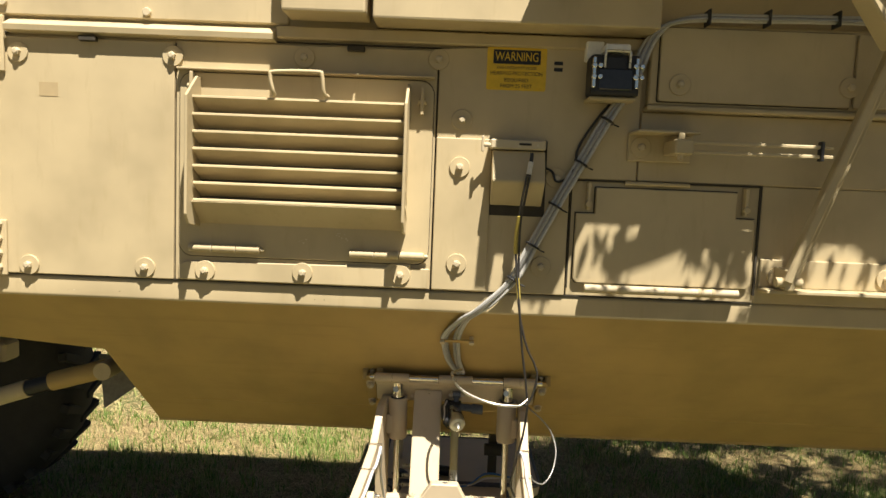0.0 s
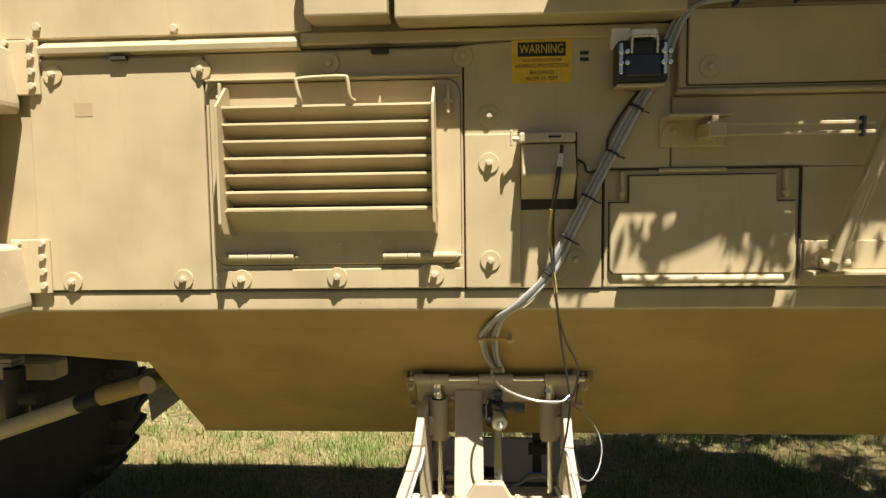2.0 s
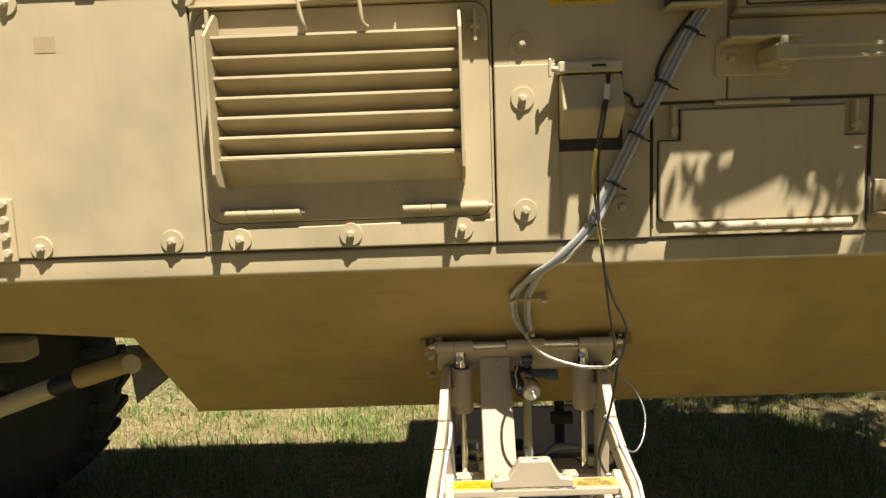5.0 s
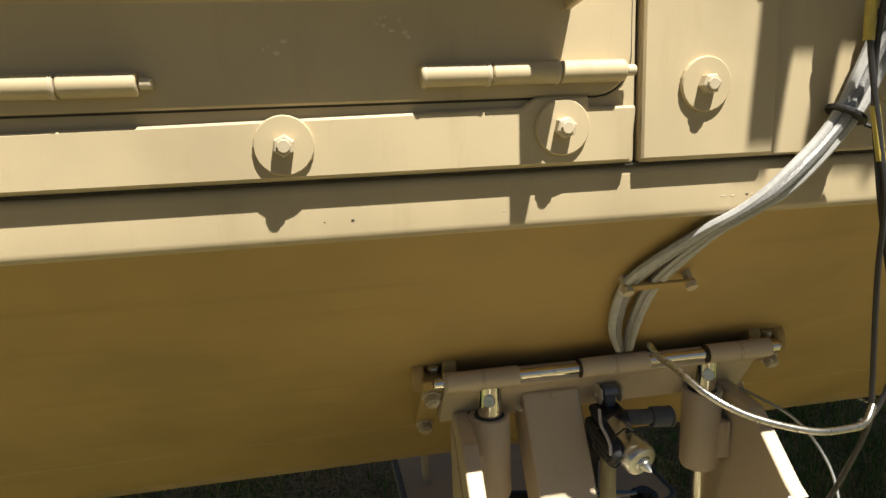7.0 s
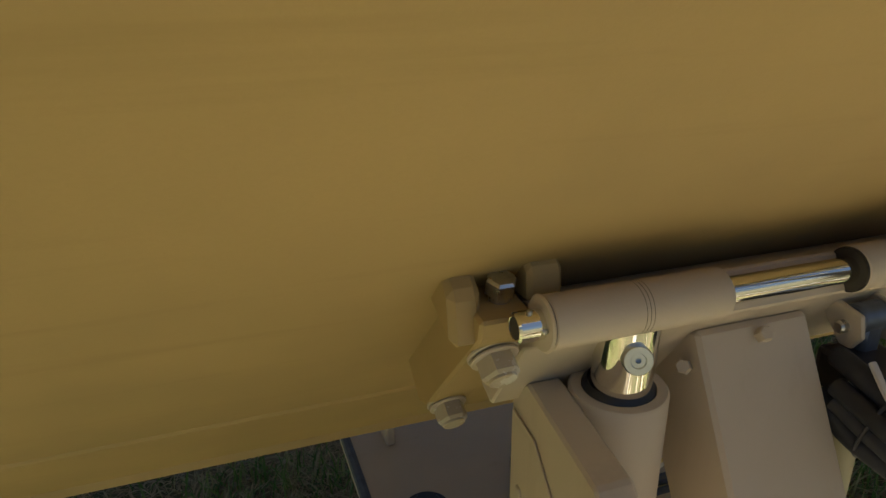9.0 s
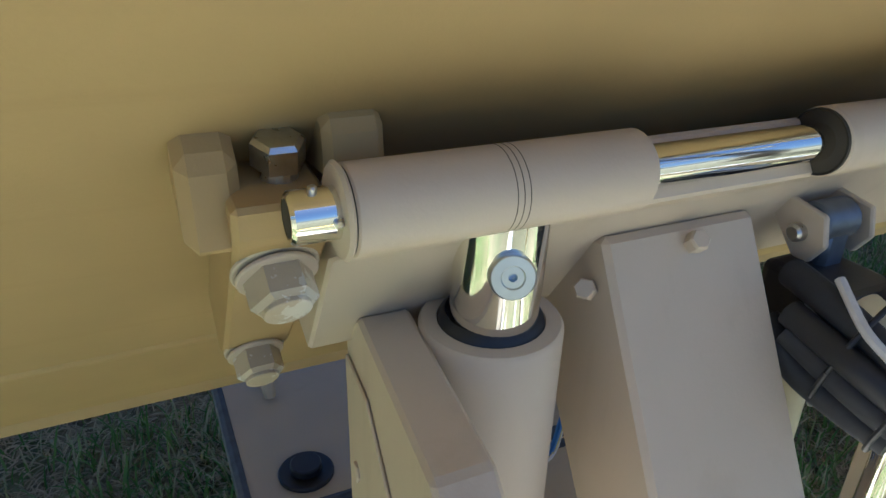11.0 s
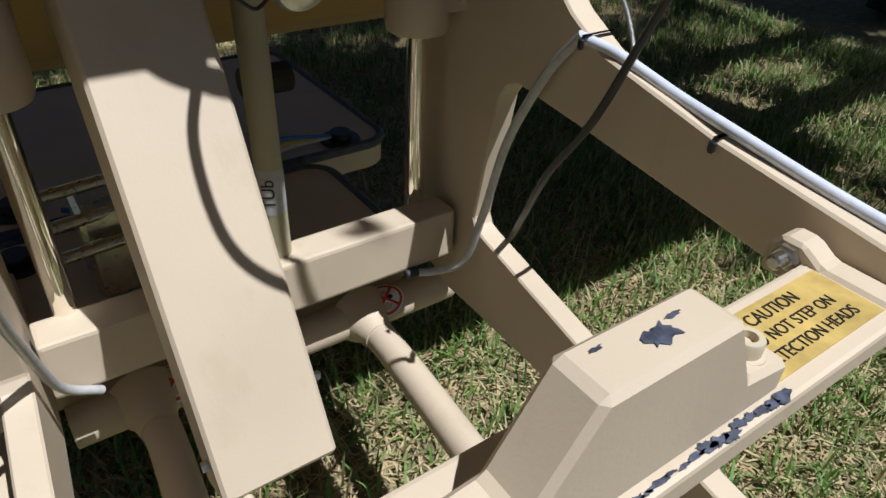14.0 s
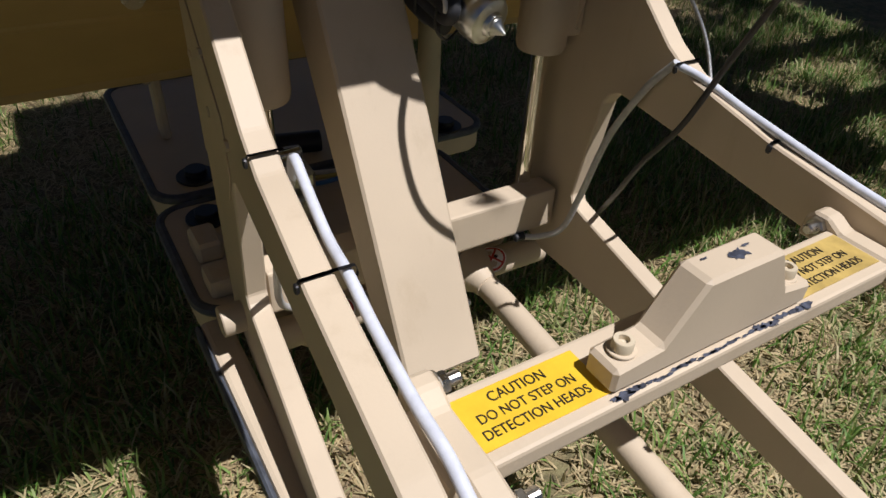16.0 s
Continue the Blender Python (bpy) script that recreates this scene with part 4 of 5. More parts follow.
PQZ = axes(tuple(FV), (0, 0, 1), tuple(FU), tuple(FO))  # outline in q, z; third is p

hinge = thing("hinge_bracket", (0.03, 2.25, 0.835), "tan hinge bracket with polished shaft bolted on hull", "hinge")
TY, TZ = 2.205, 0.845
YZ = axes((0, 1, 0), (0, 0, 1), (1, 0, 0))  # outline in y, z; third is x


def build_hinge():
    for x0, x1 in ((-0.211, -0.096), (0.005, 0.120), (0.224, 0.338)):
        s = part("hinge_sleeve", hollow((x0, TY, TZ), (x1, TY, TZ), 0.0155, 0.0105), PAINT_ARM, hinge, smooth=True)
        mid = (x0 + x1) / 2
        for k in (-0.0025, 0.0, 0.0025):
            part("joint_groove", hollow((mid + k - 0.0002, TY, TZ), (mid + k + 0.0002, TY, TZ), 0.01558, 0.015, 28, 0.0001), DARK, s, smooth=True)
        part("sleeve_mouth", hollow((x0 - 0.0008, TY, TZ), (x0, TY, TZ), 0.0148, 0.0087), DARK, s, smooth=True)
    part("back_plate", prism([(TY - 0.002, TZ - 0.015), (TY + 0.028, TZ - 0.032), (TY + 0.075, TZ - 0.100), (TY + 0.100, TZ - 0.090), (TY + 0.060, TZ - 0.010), (TY + 0.012, TZ + 0.008)], YZ, -0.209, 0.336, 0.0015), PAINT_ARM, hinge)
    part("shaft", rod((-0.226, TY, TZ), (0.357, TY, TZ), 0.0085, 28), CHROME, hinge, smooth=True)
    part("shaft_cap", hollow((-0.229, TY, TZ), (-0.212, TY, TZ), 0.0088, 0.0068), CHROME, hinge, smooth=True)
    # dark disc paints the shade inside the bore
    part("shaft_bore", rod((-0.2288, TY, TZ), (-0.2275, TY, TZ), 0.0068, 20), DARK, hinge, smooth=True)
    for dx, dy, dz in ((-0.215, -0.0085, 0.0), (-0.221, -0.002, 0.0085)):
        part("detent_ball", rod((dx, TY + dy * 0.9, TZ + dz * 0.9), (dx, TY + dy * 1.25, TZ + dz * 1.25), 0.0016, 10), STEEL, hinge, smooth=True)
    part("end_washer", hollow((-0.2135, TY, TZ), (-0.2112, TY, TZ), 0.0165, 0.0088), PAINT_ARM, hinge, smooth=True)
    for xm, sgn in ((-0.238, 1), (0.369, -1)):
        lo, hi = sorted((xm - 0.006 * sgn, xm + 0.027 * sgn))
        blk = part("mount_block", prism([(2.214, 0.846), (2.218, 0.832), (2.318, 0.727), (2.335, 0.72), (2.37, 0.745), (2.262, 0.850)], YZ, lo, hi, 0.002), PAINT_SHADED, hinge)
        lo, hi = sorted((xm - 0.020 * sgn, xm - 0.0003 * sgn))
        part("mount_ear", prism([(2.228, 0.858), (2.222, 0.826), (2.275, 0.846), (2.262, 0.866), (2.240, 0.868)], YZ, lo, hi, 0.004), PAINT_SHADED, blk)
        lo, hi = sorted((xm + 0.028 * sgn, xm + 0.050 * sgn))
        part("mount_ear", prism([(2.228, 0.866), (2.226, 0.846), (2.285, 0.840), (2.272, 0.872), (2.246, 0.874), (2.236, 0.872)], YZ, lo, hi, 0.003), PAINT_SHADED, blk)
        d = Vector((0.03 * sgn, -0.82, -0.57)).normalized()
        for (by, bz, r) in ((2.235, 0.816, 0.0118), (2.318, 0.731, 0.0112)):
            p = Vector((xm + 0.009 * sgn, by - 0.002, bz))
            part("mount_washer", rod(p, p + d * 0.0022, r * 1.36, 28, 0.0005), PAINT_CHIP, blk, smooth=True)
            part("mount_washer", rod(p + d * 0.0032, p + d * 0.0052, r * 1.26, 28, 0.0005), PAINT_ARM, blk, smooth=True)
            part("mount_nut", join(hexbolt(p + d * 0.005, p + d * 0.0175, r * 1.05), hollow(p + d * 0.0170, p + d * 0.0195, r * 0.74, r * 0.45, 20, 0.0004), rod(p + d * 0.0165, p + d * 0.0190, r * 0.5, 16)), NUT, blk)
        p = Vector((xm + 0.014 * sgn, 2.236, 0.847))
        part("jack_bolt", join(hexbolt(p + Vector((0, 0, 0.006)), p + Vector((0, -0.003, 0.016)), 0.0095), rod(p - Vector((0, 0, 0.004)), p + Vector((0, 0, 0.006)), 0.0065, 16)), STEEL, blk)


build_hinge()

frame_thing = thing("folding_boom", tuple(L(0, 0.1, 0.3)), "folding sand-coloured steel frame hinged below hull", "boom")


def arm(p0, p1, dz, skew):
    """A bent side plate: outline in q, z, from p0 to p1, leaning by skew along its length."""
    top = [(-0.085, 0.745), (-0.060, 0.767), (0.040, 0.761), (0.140, 0.682 + dz / 2), (0.180, 0.660 + dz), (0.300, 0.637 + dz), (0.450, 0.620 + dz)]
    bend = [(0.480, 0.614 + dz), (0.500, 0.602 + dz), (0.545, 0.556), (0.70, 0.355)]
    low = [(0.655, 0.325), (0.500, 0.528), (0.472, 0.560 + dz), (0.445, 0.568 + dz), (0.36, 0.575 + dz), (0.18, 0.592 + dz), (0.082, 0.602), (0.066, 0.594), (0.056, 0.580)]
    leg = [(0.030, 0.425), (0.036, 0.414), (0.050, 0.410)]
    bar = [(0.30, 0.365), (0.64, 0.325), (0.64, 0.285), (0.30, 0.305), (0.05, 0.300), (-0.02, 0.296), (-0.085, 0.32)]
    bm = prism(top + bend + low + leg + bar, PQZ, p0, p1, 0.002)
    for v in bm.verts:
        v.co += FU * (skew * (FO.y - v.co.y))
    return bm


armL = part("side_arm", arm(-0.224, -0.199, 0.004, -0.075), PAINT_ARM, frame_thing, "bent plate side arm in full sun")
armR = part("side_arm", arm(0.252, 0.278, 0.002, -0.045), PAINT_ARM, frame_thing, "bent plate side arm in full sun")
for (p, a, s) in ((-0.2262, armL, -1), (0.2782, armR, 1)):
    for q, z in ((-0.062, 0.675), (0.003, 0.700), (0.000, 0.640), (0.075, 0.640)):
        pp = p + (0.0022 - 0.075 * q if s < 0 else 0.0)
        part("rib_bolt", hexbolt(L(pp, q, z), L(pp + s * 0.004, q, z), 0.0055), PAINT_ARM, a)
for (p, a, s) in ((-0.2262, armL, -1), (0.2782, armR, 1)):
    rib = prism([(-0.080, 0.735), (-0.040, 0.735), (0.020, 0.690), (0.060, 0.660), (0.062, 0.600), (0.040, 0.56), (-0.080, 0.56)], PQZ, min(p, p + 0.0018 * s), max(p, p + 0.0018 * s), 0.0006)
    for v in rib.verts:
        v.co += FU * ((0.0020 - 0.075 * (FO.y - v.co.y)) if s < 0 else 0.0)
    part("arm_doubler", rib, PAINT_ARM, a)
part("cross_beam", fbox(-0.192, 0.2455, -0.038, 0.003, 0.362, 0.424, 0.004, 2), PAINT_ARM, frame_thing)
part("beam_boss", rod(L(0.274, -0.015, 0.395), L(0.298, -0.015, 0.395), 0.020, 20), PAINT_ARM, frame_thing, smooth=True)
part("beam_boss", rod(L(-0.252, -0.015, 0.36), L(-0.222, -0.015, 0.36), 0.020, 20), PAINT_ARM, frame_thing, smooth=True)

# cover box
def cover_box():
    t = part("cover_box", prism([(-0.035, 0.797), (0.198, 0.375), (0.150, 0.350), (-0.095, 0.745), (-0.065, 0.79)], PQZ, -0.107, -0.012, 0.003), PAINT_ARM, frame_thing, "long flat cover box crossed by cable shadow")
    for p, q, z in ((-0.056, -0.030, 0.788), (-0.1085, -0.040, 0.768)):
        part("cover_screw", hexbolt(L(p, q, z), L(p - (0.002 if p > -0.1 else 0.008), q + 0.007, z + 0.006), 0.0055), PAINT_ARM, t)
    part("cover_screw", hexbolt(L(-0.012, 0.155, 0.425), L(-0.005, 0.156, 0.423), 0.0045), STEEL, t)
    part("cover_screw", hexbolt(L(-0.107, 0.170, 0.395), L(-0.113, 0.170, 0.395), 0.0045), STEEL, t)
    part("cover_screw", rod(L(-0.090, 0.194, 0.370), L(-0.090, 0.208, 0.367), 0.005, 12), PAINT_ARM, t)


cover_box()


# gas cylinders
def cylinder(p, side):
    t = part("cylinder_body", lathe(L(p, -0.036, 0.768), L(p + 0.002, -0.040, 0.620), [(0.006, 0.0235), (0.006, 0.0235), (0.0, 0.0248), (0.0, 0.0315), (0.002, 0.033), (0.136, 0.033), (0.1424, 0.031), (0.1424, 0.004)], 36), PAINT_ARM, frame_thing, smooth=True)
    part("seal", lathe(L(p, -0.036, 0.770), L(p, -0.040, 0.62), [(0.0, 0.0198), (-0.002, 0.0212), (0.0, 0.0236), (0.004, 0.0246)], 36), BLACK, t, smooth=True)
    part("clevis_rod", rod(L(p, -0.036, 0.745), L(p, -0.030, 0.832), 0.0200, 36), CHROME, t, smooth=True)
    a = L(p - 0.001, -0.024, 0.799)
    b = a + Vector((-0.35, -0.9, 0.22)).normalized() * 0.018
    pin = part("clevis_pin", lathe(a, b, [(0.0, 0.0085), (0.010, 0.0085), (0.0105, 0.0096), (0.0165, 0.0096), (0.018, 0.0088), (0.018, 0.0050), (0.0172, 0.0045), (0.0172, 0.0018), (0.013, 0.0017), (0.013, 0.0003)], 28), MOTOR, t, smooth=True)
    part("piston_rod", rod(L(p + 0.002, -0.040, 0.63), L(p + 0.004, -0.042, 0.35), 0.0112, 24), CHROME, t, smooth=True)
    part("gusset", prism([(-0.036, 0.715), (-0.002, 0.715), (-0.006, 0.655), (-0.036, 0.655)], PQZ, p + side * 0.030, p + side * 0.030 + 0.004), PAINT_ARM, t)
    part("gusset_block", fbox(min(p, p + side * 0.05), max(p, p + side * 0.05), -0.040, -0.010, 0.645, 0.712, 0.003), PAINT_ARM, t)


cylinder(-0.164, -1)
cylinder(0.213, 1)


# actuator
def actuator():
    t = part("actuator_tube", rod(L(0.036, -0.025, 0.755), L(0.040, -0.025, 0.36), 0.0135, 24), paint("olive_tube_paint", (0.42, 0.38, 0.24), 0.5, 0.1), frame_thing, smooth=True)
    a, b = L(0.027, 0.006, 0.739), L(0.043, 0.081, 0.717)
    d = (b - a).normalized()
    m = part("motor", lathe(a, b, [(-0.02, 0.018), (0.0, 0.0245), (0.004, 0.0255), (0.060, 0.0255), (0.0605, 0.0268), (0.075, 0.0268), (0.080, 0.0242)], 40), MOTOR, t, "bright zinc actuator motor with pointed cap", smooth=True)
    part("motor_cap", lathe(a + d * 0.0795, b + d * 0.1, [(0, 0.0242), (0.0015, 0.0225), (0.003, 0.0135), (0.0055, 0.0130), (0.0075, 0.0118), (0.0080, 0.0098), (0.0105, 0.0092), (0.0115, 0.0075), (0.023, 0.0012)], 40), MOTOR, m, smooth=True)
    sd = d.cross(Vector((0, 0, 1))).normalized()
    up = sd.cross(d)

    def round_motor(along, turn, out):
        return a + d * along + (sd * math.cos(turn) + up * math.sin(turn)) * out
    part("cable_sleeve", sweep([round_motor(-0.035, 0.9, 0.022), round_motor(-0.01, 0.75, 0.030), round_motor(0.02, 0.62, 0.033), round_motor(0.045, 0.50, 0.033), round_motor(0.056, 0.28, 0.034), round_motor(0.057, 0.02, 0.034), round_motor(0.048, -0.15, 0.034), round_motor(0.02, -0.12, 0.034), round_motor(-0.015, -0.05, 0.031)], 0.0082, 12), RUBBER, t, smooth=True)
    part("cable_sleeve", sweep([round_motor(-0.03, -0.3, 0.028), round_motor(0.0, -0.58, 0.034), round_motor(0.03, -0.62, 0.034), round_motor(0.050, -0.55, 0.033)], 0.0088, 12), RUBBER, t, smooth=True)
    part("cable_sleeve", sweep([round_motor(-0.02, 0.25, 0.032), round_motor(0.015, 0.25, 0.038), round_motor(0.040, 0.20, 0.037), round_motor(0.052, 0.14, 0.035)], 0.0075, 12), BLACK, t, smooth=True)
    part("motor_wire", sweep([round_motor(-0.012, 1.0, 0.040), round_motor(0.012, 0.66, 0.0425), round_motor(0.030, 0.55, 0.0425), round_motor(0.046, 0.42, 0.0425), round_motor(0.054, 0.24, 0.0425), round_motor(0.055, 0.12, 0.041)], 0.0026, 8), WHITE_WIRE, t, smooth=True)
    for along, out in ((0.012, 0.0415), (0.044, 0.0415)):
        ring = [round_motor(along, k * math.pi / 10, out if math.cos(k * math.pi / 10) > 0.3 else 0.0285) for k in range(21)]
        part("motor_tie", sweep(ring, 0.0015, 8, 3), BLACK, t, smooth=True)
    part("tie_lock", rod(round_motor(0.042, 1.35, 0.029), round_motor(0.047, 1.30, 0.036), 0.0038, 8), BLACK, t)
    part("gearbox", join(fbox(0.010, 0.056, -0.040, 0.012, 0.732, 0.764, 0.005, 2), rod(L(0.03, -0.02, 0.715), L(0.03, -0.02, 0.74), 0.018, 20)), BLACK, t)
    part("clevis_eye", join(fbox(0.029, 0.047, -0.038, -0.018, 0.760, 0.785, 0.003), rod(L(0.025, -0.028, 0.787), L(0.051, -0.028, 0.787), 0.0115, 24)), plain("blue_grey_casting", (0.16, 0.18, 0.22), 0.4, 0.6, 0.2), t, smooth=True)
    for p in (0.018, 0.054):
        part("clevis_cheek", prism([(-0.050, 0.802), (-0.016, 0.796), (-0.012, 0.780), (-0.020, 0.768), (-0.030, 0.768), (-0.050, 0.790)], PQZ, p, p + 0.004, 0.001), PAINT_ARM, t)
    part("clevis_bolt", rod(L(0.012, -0.028, 0.783), L(0.064, -0.028, 0.783), 0.005, 14), STEEL, t, smooth=True)
    c = L(0.0386, -0.025, 0.500)
    n = Vector((-0.5, -0.87, 0)).normalized()
    part("tube_label", hollow(c - Vector((0, 0, 0.024)), c + Vector((0, 0, 0.024)), 0.0138, 0.0130, 28, 0.0001), CABLE_GREY, t, "pale wrapped label", smooth=True)
    text_mesh("label_text", "TUb", 0.018, INK, t, axes((0, 0, 1), (-0.87, 0.5, 0), tuple(n), tuple(c + n * 0.0141)))
    # plug and lead
    part("plug", join(rod(L(0.050, 0.012, 0.757), L(0.094, 0.014, 0.754), 0.0125, 20), rod(L(0.090, 0.014, 0.754), L(0.124, 0.015, 0.751), 0.0165, 24, 0.002), rod(L(0.123, 0.015, 0.751), L(0.127, 0.015, 0.751), 0.0175, 24, 0.001)), RIM, t, "blue-grey rubber cable plug", smooth=True)
    part("plug_lead", sweep([L(-0.004, 0.018, 0.738), L(0.012, 0.024, 0.744), L(0.035, 0.016, 0.753), L(0.058, 0.012, 0.757)], 0.0098, 12), RUBBER, t, smooth=True)
    part("plug_wire", sweep([L(-0.004, 0.030, 0.733), L(0.010, 0.036, 0.737), L(0.030, 0.029, 0.746), L(0.048, 0.024, 0.753)], 0.0030, 8), WHITE_WIRE, t, smooth=True)


actuator()


# lower round tube frame with stickers
def tube_frame():
    t = part("round_tube", rod(L(-0.192, -0.060, 0.263), L(0.285, -0.060, 0.263), 0.0235, 28), PAINT_ARM, frame_thing, "round tube with no-step stickers", smooth=True)
    for p in (-0.116, 0.150):
        part("tube_leg", sweep([L(p, -0.06, 0.263), L(p, 0.03, 0.262), L(p - 0.022, 0.29, 0.270), L(p - 0.040, 0.62, 0.262)], 0.0195, 22, 6), PAINT_ARM, t, smooth=True)
        part("tube_fillet", lathe(L(p, -0.065, 0.263), L(p, 0.1, 0.262), [(0, 0.040), (0.018, 0.034), (0.035, 0.024), (0.055, 0.0195)], 24), PAINT_ARM, t, smooth=True)
        # sticker lies on the upper front of the tube
        c = L(p + 0.030, -0.060, 0.263)
        n = (FV * 0.55 + Vector((0, 0, 1))).normalized()
        k = FU
        m = axes(tuple(k), tuple(n.cross(k)), tuple(n), tuple(c + n * 0.0242))

        def disc(r0, r1, h, mat, nm):
            bm = bmesh.new()
            rows = []
            for r in (r0, r1):
                rows.append([bm.verts.new(m @ Vector((r * math.cos(i * math.pi / 16), 0.85 * r * math.sin(i * math.pi / 16), h - (0.85 * r * math.sin(i * math.pi / 16)) ** 2 / 0.052))) for i in range(32)])
            for i in range(32):
                bm.faces.new((rows[0][i], rows[0][(i + 1) % 32], rows[1][(i + 1) % 32], rows[1][i]))
            return part(nm, bm, mat, t)
        disc(0.0005, 0.0265, 0.0006, WHITE, "no_step_sticker")
        disc(0.0205, 0.0240, 0.0010, RED, "sticker_ring")
        for sgn in (1, -1):
            bar = bmesh.new()
            vs = []
            for s in range(9):
                u = -0.0205 + 0.041 * s / 8
                vs.append([bar.verts.new(m @ Vector((u * 0.75 + w * 0.6, 0.85 * (sgn * u * 0.75 - sgn * w * 0.6), 0.0014 - (0.85 * u * 0.75) ** 2 / 0.052))) for w in (-0.0024, 0.0024)])
            for a, b in zip(vs, vs[1:]):
                bar.faces.new((a[0], b[0], b[1], a[1]))
            part("sticker_bar", bar, RED, t)
        for sx in (-0.008, 0.006):
            sole = bmesh.new()
            sole.faces.new([sole.verts.new(m @ Vector((sx + 0.0055 * math.cos(i * math.pi / 6), 0.0032 * math.sin(i * math.pi / 6), 0.0009))) for i in range(12)])
            part("sticker_mark", sole, INK, t)


tube_frame()


# label crossbar with block
def crossbar():
    t = part("label_crossbar", fbox(-0.226, 0.230, 0.394, 0.455, 0.588, 0.606, 0.003, 2), PAINT_ARM, frame_thing, "flat crossbar with caution labels")
    for p, s in ((-0.203, 1), (0.219, -1)):
        tab = part("end_tab", prism([(0.370, 0.588), (0.371, 0.608), (0.378, 0.617), (0.392, 0.617), (0.406, 0.6085), (0.455, 0.6085), (0.478, 0.604), (0.486, 0.596), (0.484, 0.578), (0.468, 0.578), (0.456, 0.588)], PQZ, p - 0.012, p + 0.009, 0.0025), PAINT_ARM, t)
        for q, z in ((0.385, 0.606), (0.474, 0.592)):
            a = L(p + 0.009 * s, q, z)
            b = L(p + 0.028 * s, q, z)
            part("tab_bolt", join(hexbolt(a, a + (b - a) * 0.45, 0.0085), rod(a + (b - a) * 0.4, b, 0.005, 14), rod(a, a + (b - a) * 0.1, 0.0105, 18)), STEEL, tab)

    def caution(p0, p1, q0, q1, dull):
        lab = part("caution_label", fbox(p0, p1, q0, q1, 0.6062, 0.6069, 0), DULL_YELLOW if dull else YELLOW, t, "yellow caution label" + (", duller" if dull else ""))
        for txt, size, q, w in (("CAUTION", 0.0115, q0 + 0.009, 0.044), ("DO NOT STEP ON", 0.0105, q0 + 0.0215, 0.075), ("DETECTION HEADS", 0.0105, q0 + 0.0335, 0.082)):
            m = axes(tuple(FU), tuple(-FV), (0, 0, 1), tuple(L((p0 + p1) / 2 - 0.002, q, 0.6073)))
            text_mesh("label_text", txt, size, INK, lab, m, width=w)
    caution(-0.196, -0.096, 0.402, 0.445, False)
    caution(0.100, 0.205, 0.402, 0.445, True)
    # sensor block
    blk = part("guard_block", prism([(-0.100, 0.6075), (0.098, 0.6075), (0.098, 0.627), (0.066, 0.632), (0.042, 0.676), (-0.032, 0.676), (-0.060, 0.632), (-0.100, 0.628)], axes(tuple(FU), (0, 0, 1), tuple(FV), tuple(FO)), 0.420, 0.448, 0.003), PAINT_ARM, t, "tapered tan block with chipped paint")
    for p, pz in ((-0.084, 0.6295), (0.081, 0.6290)):
        c = L(p, 0.434, pz)
        up = Vector((0, 0, 1))
        part("cap_washer", rod(c, c + up * 0.002, 0.0100, 28, 0.0004), PAINT_ARM, blk, smooth=True)
        part("cap_screw", lathe(c + up * 0.002, c + up, [(0, 0.0075), (0.007, 0.0075), (0.008, 0.0069), (0.008, 0.0040), (0.004, 0.0038), (0.004, 0.0002)], 24), PAINT_CHIP, blk, smooth=True)
    rng = random.Random(4)

    def chip(cx, cy, m, r, mat, nm, squeeze=0.7):
        bm = bmesh.new()
        bm.faces.new([bm.verts.new(m @ Vector((cx + r * rng.uniform(0.55, 1.25) * math.cos(i * math.pi / 9), cy + squeeze * r * rng.uniform(0.5, 1.25) * math.sin(i * math.pi / 9), 0.0004))) for i in range(18)])
        part(nm, bm, mat, blk)
    mt = axes(tuple(FU), tuple(-FV), (0, 0, 1), tuple(L(0.002, 0.434, 0.6762)))
    chip(0.006, -0.001, mt, 0.0085, BARE, "paint_chip")
    chip(0.018, 0.004, mt, 0.004, BARE, "paint_chip", 0.4)
    chip(-0.020, 0.006, mt, 0.004, BARE, "paint_chip", 0.3)
    mb = axes(tuple(FU), tuple(-FV), (0, 0, 1), tuple(L(-0.01, 0.4515, 0.6064)))
    for k in range(26):
        dense = 1.0 if (k < 4 or k > 17) else 0.45
        chip(-0.088 + k * 0.0078, 0.0005 + rng.uniform(-0.0012, 0.001), mb, rng.uniform(0.004, 0.008), BARE, "paint_chip", 0.5 * dense)


crossbar()


